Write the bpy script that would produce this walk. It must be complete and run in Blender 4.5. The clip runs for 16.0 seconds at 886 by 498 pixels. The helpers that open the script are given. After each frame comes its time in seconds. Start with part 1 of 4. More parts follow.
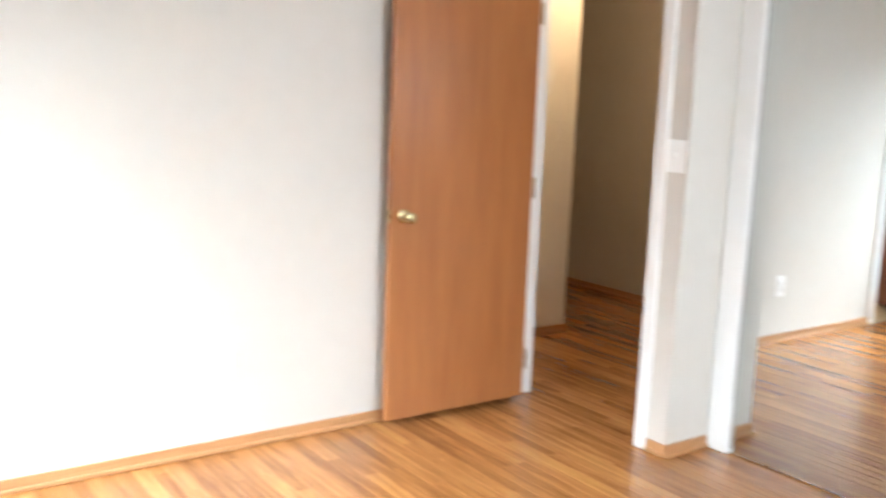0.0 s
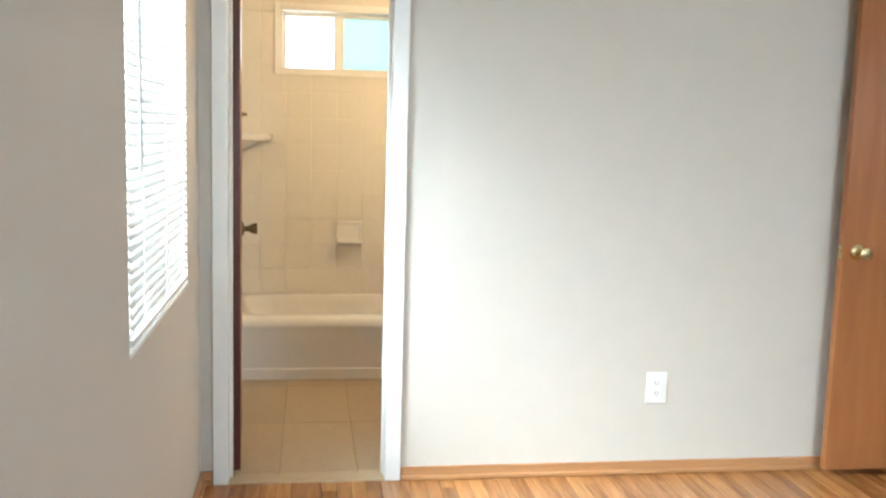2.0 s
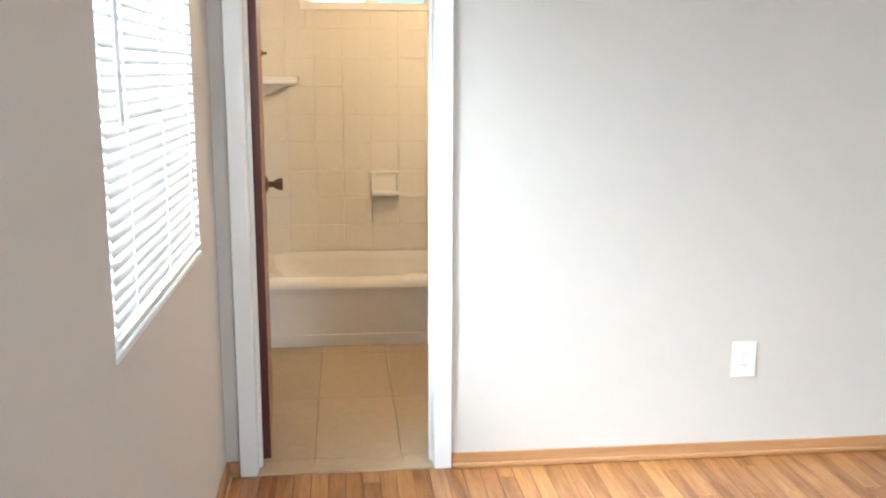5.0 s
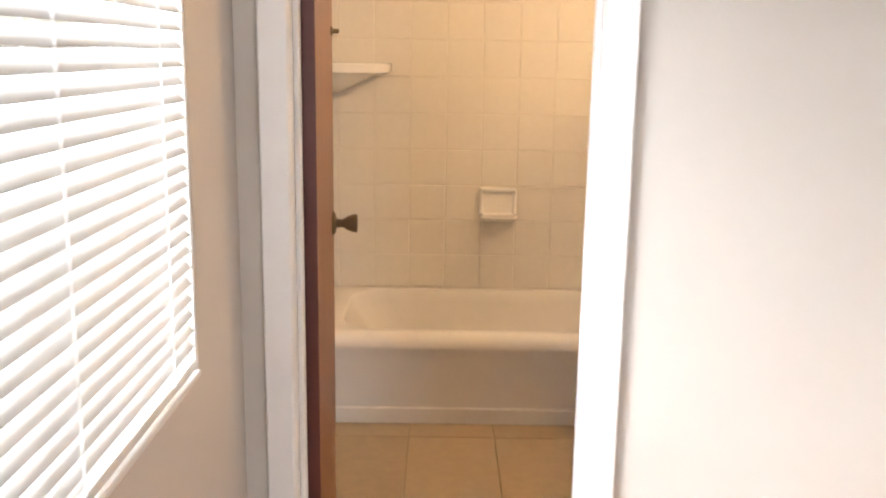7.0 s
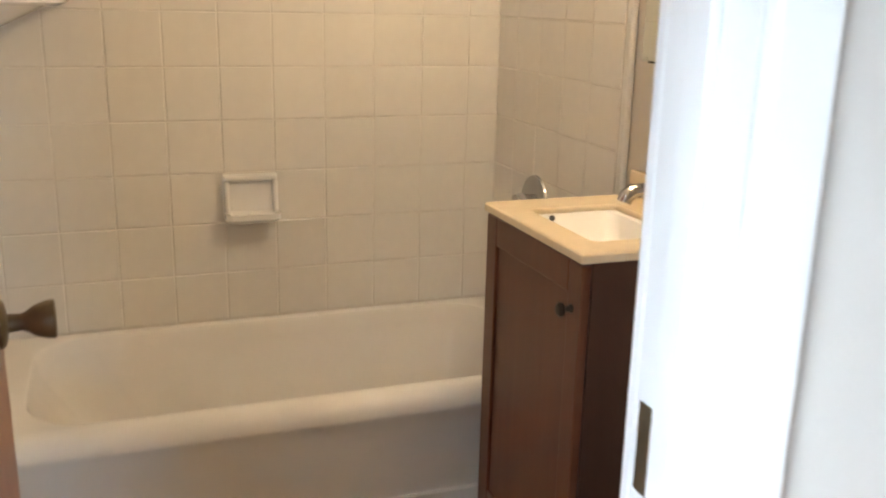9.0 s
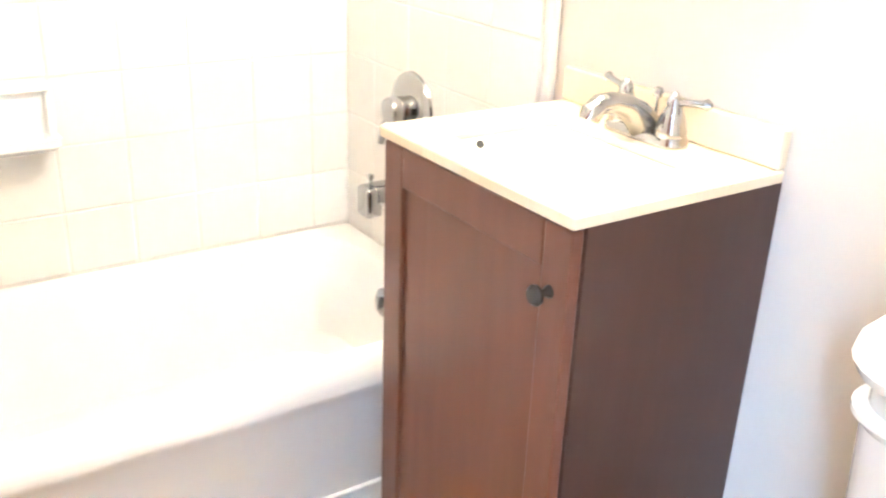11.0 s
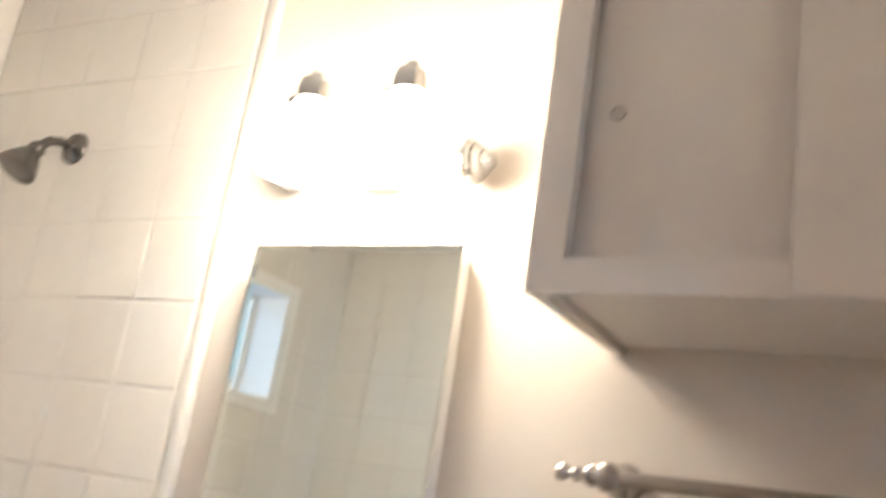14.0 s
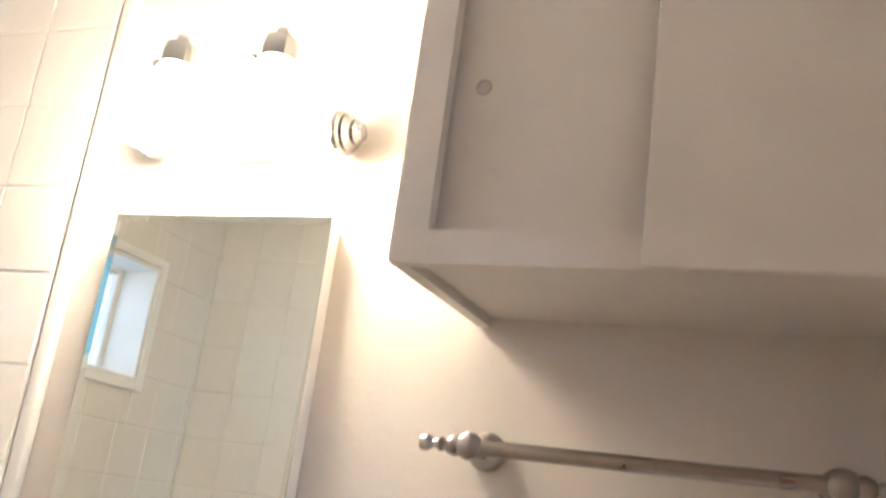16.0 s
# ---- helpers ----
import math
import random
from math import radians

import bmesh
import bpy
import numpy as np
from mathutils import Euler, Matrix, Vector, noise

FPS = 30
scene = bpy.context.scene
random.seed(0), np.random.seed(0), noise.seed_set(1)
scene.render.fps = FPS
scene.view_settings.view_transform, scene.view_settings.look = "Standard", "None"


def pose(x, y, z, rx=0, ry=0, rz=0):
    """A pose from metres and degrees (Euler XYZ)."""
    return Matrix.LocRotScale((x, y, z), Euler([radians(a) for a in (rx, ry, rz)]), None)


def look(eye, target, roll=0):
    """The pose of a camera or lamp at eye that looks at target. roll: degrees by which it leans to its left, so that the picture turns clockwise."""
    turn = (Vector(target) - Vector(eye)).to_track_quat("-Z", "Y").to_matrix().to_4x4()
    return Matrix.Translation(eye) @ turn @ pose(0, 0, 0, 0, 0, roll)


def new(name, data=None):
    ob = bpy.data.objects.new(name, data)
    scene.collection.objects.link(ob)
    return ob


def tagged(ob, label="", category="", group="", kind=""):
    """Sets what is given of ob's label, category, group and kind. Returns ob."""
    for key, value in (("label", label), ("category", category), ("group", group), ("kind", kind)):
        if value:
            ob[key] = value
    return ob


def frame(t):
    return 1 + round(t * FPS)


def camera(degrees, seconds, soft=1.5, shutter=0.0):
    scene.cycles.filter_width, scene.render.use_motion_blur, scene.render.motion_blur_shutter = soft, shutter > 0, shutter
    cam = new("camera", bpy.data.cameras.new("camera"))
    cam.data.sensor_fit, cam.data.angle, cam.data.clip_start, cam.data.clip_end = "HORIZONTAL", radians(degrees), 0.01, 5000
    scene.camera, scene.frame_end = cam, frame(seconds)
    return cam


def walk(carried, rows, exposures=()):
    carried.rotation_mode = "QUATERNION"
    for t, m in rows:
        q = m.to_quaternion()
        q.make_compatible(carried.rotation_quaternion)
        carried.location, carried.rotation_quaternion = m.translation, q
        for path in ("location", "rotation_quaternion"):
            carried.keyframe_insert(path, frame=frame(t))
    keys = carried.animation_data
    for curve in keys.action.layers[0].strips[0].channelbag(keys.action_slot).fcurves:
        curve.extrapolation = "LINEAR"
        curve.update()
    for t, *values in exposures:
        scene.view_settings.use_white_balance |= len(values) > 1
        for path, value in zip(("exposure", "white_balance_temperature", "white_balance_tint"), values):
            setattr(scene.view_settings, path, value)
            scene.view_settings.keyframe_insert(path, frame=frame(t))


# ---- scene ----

cam = camera(51.5, 16.0, 2.0, 0.5)
PATH = [
    (0, (0.467, -3.358, 1.426), (1.607, -1.747, 1.104), 2.1),
    (0.5, (0.46, -3.412, 1.398), (1.267, -1.603, 1.119), 1.8),
    (1, (0.416, -3.424, 1.361), (0.967, -1.525, 1.058), 1.6),
    (1.5, (0.4, -3.436, 1.352), (0.765, -1.493, 1.048), 1.7),
    (2, (0.4, -3.454, 1.365), (0.689, -1.492, 1.109), 1.6),
    (2.5, (0.41, -3.458, 1.401), (0.667, -1.477, 1.297), 0.8),
    (3, (0.43, -3.469, 1.439), (0.66, -1.483, 1.464), 0.1),
    (3.5, (0.437, -3.444, 1.428), (0.654, -1.456, 1.393), -0.1),
    (4, (0.43, -3.341, 1.377), (0.634, -1.364, 1.161), 0.7),
    (4.5, (0.401, -3.157, 1.358), (0.606, -1.19, 1.062), 1.4),
    (5, (0.407, -2.964, 1.346), (0.621, -1.012, 0.966), 0.2),
    (7.3, (0.391, -1.547, 1.356), (0.388, 0.409, 0.942), 1.0),
    (7.5, (0.356, -1.398, 1.341), (0.476, 0.556, 0.933), 1.3),
    (8, (0.268, -1.107, 1.342), (0.683, 0.801, 0.91), 0.4),
    (8.2, (0.247, -0.991, 1.328), (0.731, 0.887, 0.841), 0.3),
    (10.3, (0.282, -0.057, 1.298), (1.111, 1.673, 0.732), 2.1),
    (10.5, (0.307, -0.002, 1.281), (1.157, 1.692, 0.641), 1.7),
    (11, (0.343, 0.099, 1.253), (1.383, 1.62, 0.476), 2.2),
    (11.5, (0.338, 0.157, 1.268), (1.483, 1.65, 0.592), 2.3),
    (12, (0.343, 0.164, 1.302), (1.533, 1.685, 0.782), 1.8),
    (12.5, (0.341, 0.176, 1.351), (1.593, 1.72, 1.125), 2.9),
    (13, (0.316, 0.227, 1.404), (1.698, 1.67, 1.482), 6.4),
    (13.5, (0.301, 0.259, 1.426), (1.84, 1.509, 1.683), 7.6),
    (14, (0.287, 0.273, 1.442), (1.951, 1.238, 1.989), 9.1),
    (14.5, (0.279, 0.269, 1.455), (1.973, 0.996, 2.233), 8.4),
    (15, (0.28, 0.266, 1.461), (1.992, 0.913, 2.265), 7.5),
    (15.5, (0.287, 0.266, 1.454), (2.034, 0.951, 2.145), 7.5),
    (16, (0.298, 0.259, 1.437), (2.081, 0.988, 1.976), 7.7),
]
EXPO = [
    (0.0, 0.8, 6650, 11), (0.5, 0.9, 6600, 11), (1.0, 0.75, 6500, 10), (1.5, 0.32, 6500, 7), (2.0, 0.2, 6550, 5), (2.5, 0.22, 6950, 8), (3.0, 0.26, 7300, 10), (3.5, 0.32, 7000, 10), (4.0, 0.26, 6650, 10), (4.5, 0.22, 6550, 10), (5.0, 0.24, 6400, 9),
    (7.3, 0.0, 7800, 24), (7.5, -0.1, 8000, 26), (8.0, -0.5, 6700, 12), (8.2, -0.5, 6700, 12),
    (10.3, 0.88, 4750, 6), (10.5, 1.05, 4680, 6), (11.0, 1.85, 4850, 7), (11.5, 1.0, 4950, 7), (12.0, 0.25, 4720, 8), (12.5, -0.15, 4680, 8), (13.0, -0.12, 4780, 9), (13.5, -0.08, 4820, 9), (14.0, 0.18, 4870, 10), (14.5, 0.24, 4900, 10), (15.0, 0.36, 4920, 10), (15.5, 0.28, 4930, 10), (16.0, 0.24, 4930, 10),
]
walk(cam, [(t, look(eye, target, roll)) for t, eye, target, roll in PATH], EXPO)

# ---------------------------------------------------------------- plan, metres
XW = 0.0          # window wall, room side
XE = 3.325        # wall with the hall door
XC = 3.597        # plane of the closet doors
YS = -4.4         # wall behind the start of the walk
YB = 0.12         # bathroom side of the wall between the rooms
YF = 2.141        # tiled wall behind the tub
XB = 1.446        # painted wall behind the vanity
XT = 1.428        # face of the tiles on that wall
ZC = 2.445         # ceilings
DOOR = (0.104, 0.702, 2.032)
HALL = (-0.004, -0.797, 2.03)
YR = -0.955       # return wall beside the closet

# ---------------------------------------------------------------- world and lights
world = bpy.data.worlds.new("world")
scene.world = world
world.use_nodes = True
wn = world.node_tree
sky = wn.nodes.new("ShaderNodeTexSky")
sky.sky_type, sky.sun_disc = "NISHITA", False
sky.sun_elevation, sky.sun_rotation = radians(35), radians(120)
wn.links.new(sky.outputs["Color"], wn.nodes["Background"].inputs["Color"])
wn.nodes["Background"].inputs["Strength"].default_value = 0.1


def area_lamp(name, m, sx, sy, watts, colour):
    data = bpy.data.lights.new(name, "AREA")
    data.spread = radians(130)
    data.shape, data.size, data.size_y, data.energy, data.color = "RECTANGLE", sx, sy, watts, colour
    ob = new(name, data)
    ob.matrix_world = m
    return ob


def bulb_lamp(name, x, y, z, watts, radius, colour):
    data = bpy.data.lights.new(name, "POINT")
    data.energy, data.shadow_soft_size, data.color = watts, radius, colour
    ob = new(name, data)
    ob.location = (x, y, z)
    return ob


WIN = (-1.343, -0.328, 0.829, 2.068)      # bedroom window: y, y, z, z
XL = -0.085        # bathroom face of the west wall
BWIN = (0.222, 0.905, 1.697, 2.052)      # bathroom window: x, x, z, z
area_lamp("window_daylight", look((-1.55, -0.95, 2.95), (0.0, -0.93, 1.48)), 2.6, 1.7, 730, (0.74, 0.88, 1.0))
area_lamp("bathroom_daylight", look((0.58, YF + 0.27, 1.9), (0.58, 1.0, 1.7)), 0.7, 0.36, 1.3, (0.86, 0.94, 1.0))
SWIN = (1.5, 2.9, 0.9, 2.05)         # unseen second bedroom window behind the start, added for its light: x, x, z, z
area_lamp("unseen_south_light", look((2.2, YS - 0.25, 1.6), (2.0, -0.6, 0.0)), 1.5, 1.2, 46, (0.74, 0.88, 1.0))
for y in (0.976, 1.153):
    bulb_lamp("vanity_bulb", XB - 0.12, y, 1.933, 9.5, 0.035, (1.0, 0.70, 0.39))
# Warm lamp out of view, added to brighten the hall.
bulb_lamp("unseen_hall_bulb", 4.3, 0.35, 2.25, 8.5, 0.06, (1.0, 0.66, 0.34))

# ---------------------------------------------------------------- materials


def material(name, base=(0.8, 0.8, 0.8), rough=0.5, metal=0.0, vary=0.0, scale=8.0, bump=0.0, bump_scale=60.0, spec=0.5, coat=0.0, island=0.0, obj=0.0):
    mat = bpy.data.materials.new(name)
    mat.use_nodes = True
    nt = mat.node_tree
    b = nt.nodes["Principled BSDF"]
    b.inputs["Base Color"].default_value = (*base, 1)
    b.inputs["Roughness"].default_value = rough
    b.inputs["Metallic"].default_value = metal
    b.inputs["Specular IOR Level"].default_value = spec
    b.inputs["Coat Weight"].default_value = coat
    b.inputs["Coat Roughness"].default_value = 0.12
    tc = nt.nodes.new("ShaderNodeTexCoord")
    if vary:
        n1, n2 = nt.nodes.new("ShaderNodeTexNoise"), nt.nodes.new("ShaderNodeTexNoise")
        n1.inputs["Scale"].default_value, n2.inputs["Scale"].default_value = scale * 0.15, scale * 3
        n1.inputs["Detail"].default_value = n2.inputs["Detail"].default_value = 4
        nt.links.new(tc.outputs["Object"], n1.inputs["Vector"])
        nt.links.new(tc.outputs["Object"], n2.inputs["Vector"])
        add = nt.nodes.new("ShaderNodeMath")
        add.operation = "ADD"
        nt.links.new(n1.outputs["Fac"], add.inputs[0])
        nt.links.new(n2.outputs["Fac"], add.inputs[1])
        last = add.outputs[0]
        if obj:
            info = nt.nodes.new("ShaderNodeObjectInfo")
            mul = nt.nodes.new("ShaderNodeMath")
            mul.operation, mul.inputs[1].default_value = "MULTIPLY", obj
            nt.links.new(info.outputs["Random"], mul.inputs[0])
            a2 = nt.nodes.new("ShaderNodeMath")
            nt.links.new(last, a2.inputs[0])
            nt.links.new(mul.outputs[0], a2.inputs[1])
            last = a2.outputs[0]
        rng = nt.nodes.new("ShaderNodeMapRange")
        rng.inputs["From Min"].default_value, rng.inputs["From Max"].default_value = 0.6, 1.4 + obj
        rng.inputs["To Min"].default_value, rng.inputs["To Max"].default_value = 1 - vary, 1 + vary
        nt.links.new(last, rng.inputs["Value"])
        mix = nt.nodes.new("ShaderNodeMix")
        mix.data_type, mix.blend_type = "RGBA", "MULTIPLY"
        mix.inputs["Factor"].default_value = 1
        mix.inputs[6].default_value = (*base, 1)
        nt.links.new(rng.outputs["Result"], mix.inputs[7])
        nt.links.new(mix.outputs[2], b.inputs["Base Color"])
        r2 = nt.nodes.new("ShaderNodeMapRange")
        r2.inputs["To Min"].default_value, r2.inputs["To Max"].default_value = rough * 0.85, min(1, rough * 1.2)
        nt.links.new(n2.outputs["Fac"], r2.inputs["Value"])
        nt.links.new(r2.outputs["Result"], b.inputs["Roughness"])
    if bump:
        n3 = nt.nodes.new("ShaderNodeTexNoise")
        n3.inputs["Scale"].default_value, n3.inputs["Detail"].default_value = bump_scale, 5
        nt.links.new(tc.outputs["Object"], n3.inputs["Vector"])
        bp = nt.nodes.new("ShaderNodeBump")
        bp.inputs["Strength"].default_value, bp.inputs["Distance"].default_value = bump, 0.004
        nt.links.new(n3.outputs["Fac"], bp.inputs["Height"])
        nt.links.new(bp.outputs["Normal"], b.inputs["Normal"])
    return mat


def wood(name, dark, light, rough, axis, stretch=14.0, scale=9.0, obj=0.0, coat=0.0):
    """Wood with grain along one axis (0 x, 1 y, 2 z); obj: how much each piece differs."""
    mat = bpy.data.materials.new(name)
    mat.use_nodes = True
    nt = mat.node_tree
    b = nt.nodes["Principled BSDF"]
    b.inputs["Roughness"].default_value = rough
    b.inputs["Coat Weight"].default_value = coat
    b.inputs["Coat Roughness"].default_value = 0.2
    tc = nt.nodes.new("ShaderNodeTexCoord")
    geo = nt.nodes.new("ShaderNodeNewGeometry")
    mp = nt.nodes.new("ShaderNodeMapping")
    s = [scale * stretch / 4] * 3
    s[axis] = scale / 4
    mp.inputs["Scale"].default_value = s
    info = nt.nodes.new("ShaderNodeObjectInfo")
    shift = nt.nodes.new("ShaderNodeMath")
    shift.operation, shift.inputs[1].default_value = "MULTIPLY", 37.0
    nt.links.new(info.outputs["Random"], shift.inputs[0])
    comb = nt.nodes.new("ShaderNodeCombineXYZ")
    for k in range(3):
        nt.links.new(shift.outputs[0], comb.inputs[k])
    nt.links.new(geo.outputs["Position"], mp.inputs["Vector"])
    nt.links.new(comb.outputs[0], mp.inputs["Location"])
    n1, n2 = nt.nodes.new("ShaderNodeTexNoise"), nt.nodes.new("ShaderNodeTexNoise")
    n1.inputs["Scale"].default_value, n1.inputs["Detail"].default_value, n1.inputs["Distortion"].default_value = 1.0, 6, 0.6
    n2.inputs["Scale"].default_value, n2.inputs["Detail"].default_value = 4.5, 3
    nt.links.new(mp.outputs[0], n1.inputs["Vector"])
    nt.links.new(mp.outputs[0], n2.inputs["Vector"])
    ramp = nt.nodes.new("ShaderNodeValToRGB")
    ramp.color_ramp.elements[0].position, ramp.color_ramp.elements[1].position = 0.28, 0.72
    ramp.color_ramp.elements[0].color, ramp.color_ramp.elements[1].color = (*dark, 1), (*light, 1)
    sm = nt.nodes.new("ShaderNodeMath")
    sm.operation, sm.inputs[1].default_value = "MULTIPLY", 0.3
    nt.links.new(n2.outputs["Fac"], sm.inputs[0])
    ad = nt.nodes.new("ShaderNodeMath")
    ad.operation = "MULTIPLY_ADD"
    ad.inputs[1].default_value = 0.7
    nt.links.new(n1.outputs["Fac"], ad.inputs[0])
    nt.links.new(sm.outputs[0], ad.inputs[2])
    fac = ad.outputs[0]
    if obj:
        ob = nt.nodes.new("ShaderNodeMath")
        ob.operation, ob.inputs[1].default_value, ob.inputs[2].default_value = "MULTIPLY_ADD", obj, -obj / 2
        nt.links.new(info.outputs["Random"], ob.inputs[0])
        a2 = nt.nodes.new("ShaderNodeMath")
        nt.links.new(fac, a2.inputs[0])
        nt.links.new(ob.outputs[0], a2.inputs[1])
        fac = a2.outputs[0]
    nt.links.new(fac, ramp.inputs["Fac"])
    nt.links.new(ramp.outputs[0], b.inputs["Base Color"])
    bp = nt.nodes.new("ShaderNodeBump")
    bp.inputs["Strength"].default_value, bp.inputs["Distance"].default_value = 0.12, 0.002
    nt.links.new(n2.outputs["Fac"], bp.inputs["Height"])
    nt.links.new(bp.outputs["Normal"], b.inputs["Normal"])
    return mat


def glow(name, colour, strength):
    mat = bpy.data.materials.new(name)
    mat.use_nodes = True
    b = mat.node_tree.nodes["Principled BSDF"]
    b.inputs["Base Color"].default_value = (0.9, 0.9, 0.9, 1)
    b.inputs["Emission Color"].default_value = (*colour, 1)
    b.inputs["Emission Strength"].default_value = strength
    return mat


def clear(name, colour=(1, 1, 1), rough=0.0):
    mat = bpy.data.materials.new(name)
    mat.use_nodes = True
    b = mat.node_tree.nodes["Principled BSDF"]
    b.inputs["Base Color"].default_value = (*colour, 1)
    b.inputs["Transmission Weight"].default_value = 1
    b.inputs["Roughness"].default_value = rough
    b.inputs["IOR"].default_value = 1.45
    return mat


def slat_white(name):
    mat = bpy.data.materials.new(name)
    mat.use_nodes = True
    nt = mat.node_tree
    b = nt.nodes["Principled BSDF"]
    b.inputs["Base Color"].default_value = (0.58, 0.575, 0.555, 1)
    b.inputs["Roughness"].default_value = 0.4
    tr = nt.nodes.new("ShaderNodeBsdfTranslucent")
    tr.inputs["Color"].default_value = (0.85, 0.84, 0.8, 1)
    mx = nt.nodes.new("ShaderNodeMixShader")
    mx.inputs[0].default_value = 0.08
    nt.links.new(b.outputs[0], mx.inputs[1])
    nt.links.new(tr.outputs[0], mx.inputs[2])
    nt.links.new(mx.outputs[0], nt.nodes["Material Output"].inputs["Surface"])
    return mat


M_WALL = material("greige_wall_paint", (0.60, 0.555, 0.50), 0.6, vary=0.03, scale=3, bump=0.12, bump_scale=90)
M_BWALL = material("bathroom_wall_paint", (0.66, 0.61, 0.54), 0.5, vary=0.03, scale=3, bump=0.25, bump_scale=55)
M_CEIL = material("ceiling_paint", (0.8, 0.79, 0.76), 0.7, vary=0.02, scale=3, bump=0.2, bump_scale=70)
M_TRIM = material("white_trim_paint", (0.82, 0.81, 0.79), 0.35, vary=0.03, scale=5, bump=0.05, bump_scale=40)
M_PLASTIC = material("white_plastic", (0.84, 0.84, 0.82), 0.3, vary=0.01)
M_TILE = material("glazed_wall_tile", (0.74, 0.71, 0.66), 0.12, vary=0.04, scale=10, obj=0.25, bump=0.03, bump_scale=12)
M_GROUT = material("tile_grout", (0.70, 0.665, 0.61), 0.85, vary=0.12, scale=20, bump=0.2, bump_scale=200)
M_TUB = material("tub_enamel", (0.80, 0.78, 0.75), 0.2, vary=0.02, scale=6)
M_PORC = material("porcelain", (0.84, 0.83, 0.81), 0.08, vary=0.01)
M_MARBLE = material("cultured_marble", (0.76, 0.63, 0.43), 0.15, vary=0.05, scale=14)
M_BASIN = material("basin_porcelain", (0.86, 0.84, 0.80), 0.1, vary=0.01)
M_CHROME = material("chrome", (0.45, 0.45, 0.45), 0.12, metal=1.0, vary=0.05)
M_NICKEL = material("brushed_nickel", (0.36, 0.33, 0.30), 0.28, metal=1.0, vary=0.08)
# Chrome with a dark base, so that its reflections come out dim.
M_GUN = material("dark_chrome", (0.17, 0.16, 0.15), 0.25, metal=1.0, vary=0.1)
M_CMIRROR = material("closet_mirror_glass", (0.66, 0.685, 0.68), 0.015, metal=1.0)
M_TRIMTILE = material("edge_trim_glaze", (0.70, 0.68, 0.64), 0.45, vary=0.04)
M_BRASS = material("aged_brass", (0.62, 0.50, 0.28), 0.25, metal=1.0, vary=0.1)
M_BRONZE = material("dark_bronze", (0.05, 0.045, 0.04), 0.35, metal=0.7, vary=0.15)
M_ANTIQUE = material("antique_brass", (0.20, 0.16, 0.10), 0.4, metal=0.9, vary=0.2)
# Darker tone puts the shade of the finger holes into the colour.
M_PULL = material("pull_hole_shade", (0.50, 0.46, 0.41), 0.5, metal=0.2, vary=0.1)
# Near-black for hidden backs and worn mirror edge; stands in for shade inside openings.
M_DARK = material("dark_void", (0.03, 0.028, 0.025), 0.8, vary=0.1)
M_STONE = material("travertine_floor_tile", (0.43, 0.33, 0.215), 0.4, vary=0.16, scale=9, obj=0.3, bump=0.08, bump_scale=40)
M_STONEG = material("floor_grout", (0.38, 0.30, 0.20), 0.9, vary=0.1, scale=20)
M_MIRROR = material("mirror_glass", (0.72, 0.75, 0.72), 0.02, metal=1.0)
M_GLASS = clear("window_glass")
M_FROST = clear("frosted_glass", (0.17, 0.26, 0.24), 0.6)
M_SLAT = slat_white("blind_slat")
M_SHADE = glow("lit_glass_shade", (1.0, 0.76, 0.47), 19.0)
M_SKY = glow("outdoor_brightness", (0.80, 0.93, 1.0), 1.4)
M_OAK = wood("oak_strip_floor", (0.20, 0.066, 0.017), (0.46, 0.205, 0.062), 0.26, 1, obj=0.30, coat=0.3)
M_BASE = wood("stained_baseboard", (0.36, 0.165, 0.066), (0.52, 0.265, 0.115), 0.4, 0, obj=0.0)
M_BASEY = wood("stained_baseboard_side", (0.36, 0.165, 0.066), (0.52, 0.265, 0.115), 0.4, 1, obj=0.0)
M_DOOR = wood("birch_door_veneer", (0.29, 0.100, 0.030), (0.40, 0.150, 0.045), 0.38, 2, stretch=10, scale=4)
M_DOORM = wood("mahogany_door", (0.17, 0.055, 0.026), (0.24, 0.085, 0.042), 0.35, 2, stretch=10, scale=5)
# Redder and darker than the door leaf, for the hinge edge only.
M_EDGE = wood("maroon_door_edge", (0.075, 0.018, 0.013), (0.11, 0.028, 0.02), 0.4, 2, stretch=10, scale=5)
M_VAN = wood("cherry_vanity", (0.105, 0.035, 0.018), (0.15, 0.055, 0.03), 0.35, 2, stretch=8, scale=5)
# Darker brown than the door, for the sides, back, bottom and toe kick.
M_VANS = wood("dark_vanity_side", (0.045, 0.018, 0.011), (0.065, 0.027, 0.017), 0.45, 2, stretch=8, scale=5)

# ---------------------------------------------------------------- mesh helpers


def box(bm, x0, x1, y0, y1, z0, z1, bevel=0.0, seg=2):
    r = bmesh.ops.create_cube(bm, size=1.0)
    vs = r["verts"]
    m = Matrix.Translation(((x0 + x1) / 2, (y0 + y1) / 2, (z0 + z1) / 2)) @ Matrix.Diagonal((abs(x1 - x0), abs(y1 - y0), abs(z1 - z0), 1))
    bmesh.ops.transform(bm, matrix=m, verts=vs)
    if bevel:
        es = list({e for v in vs for e in v.link_edges})
        bmesh.ops.bevel(bm, geom=es, offset=bevel, segments=seg, affect="EDGES", profile=0.5)
    return bm


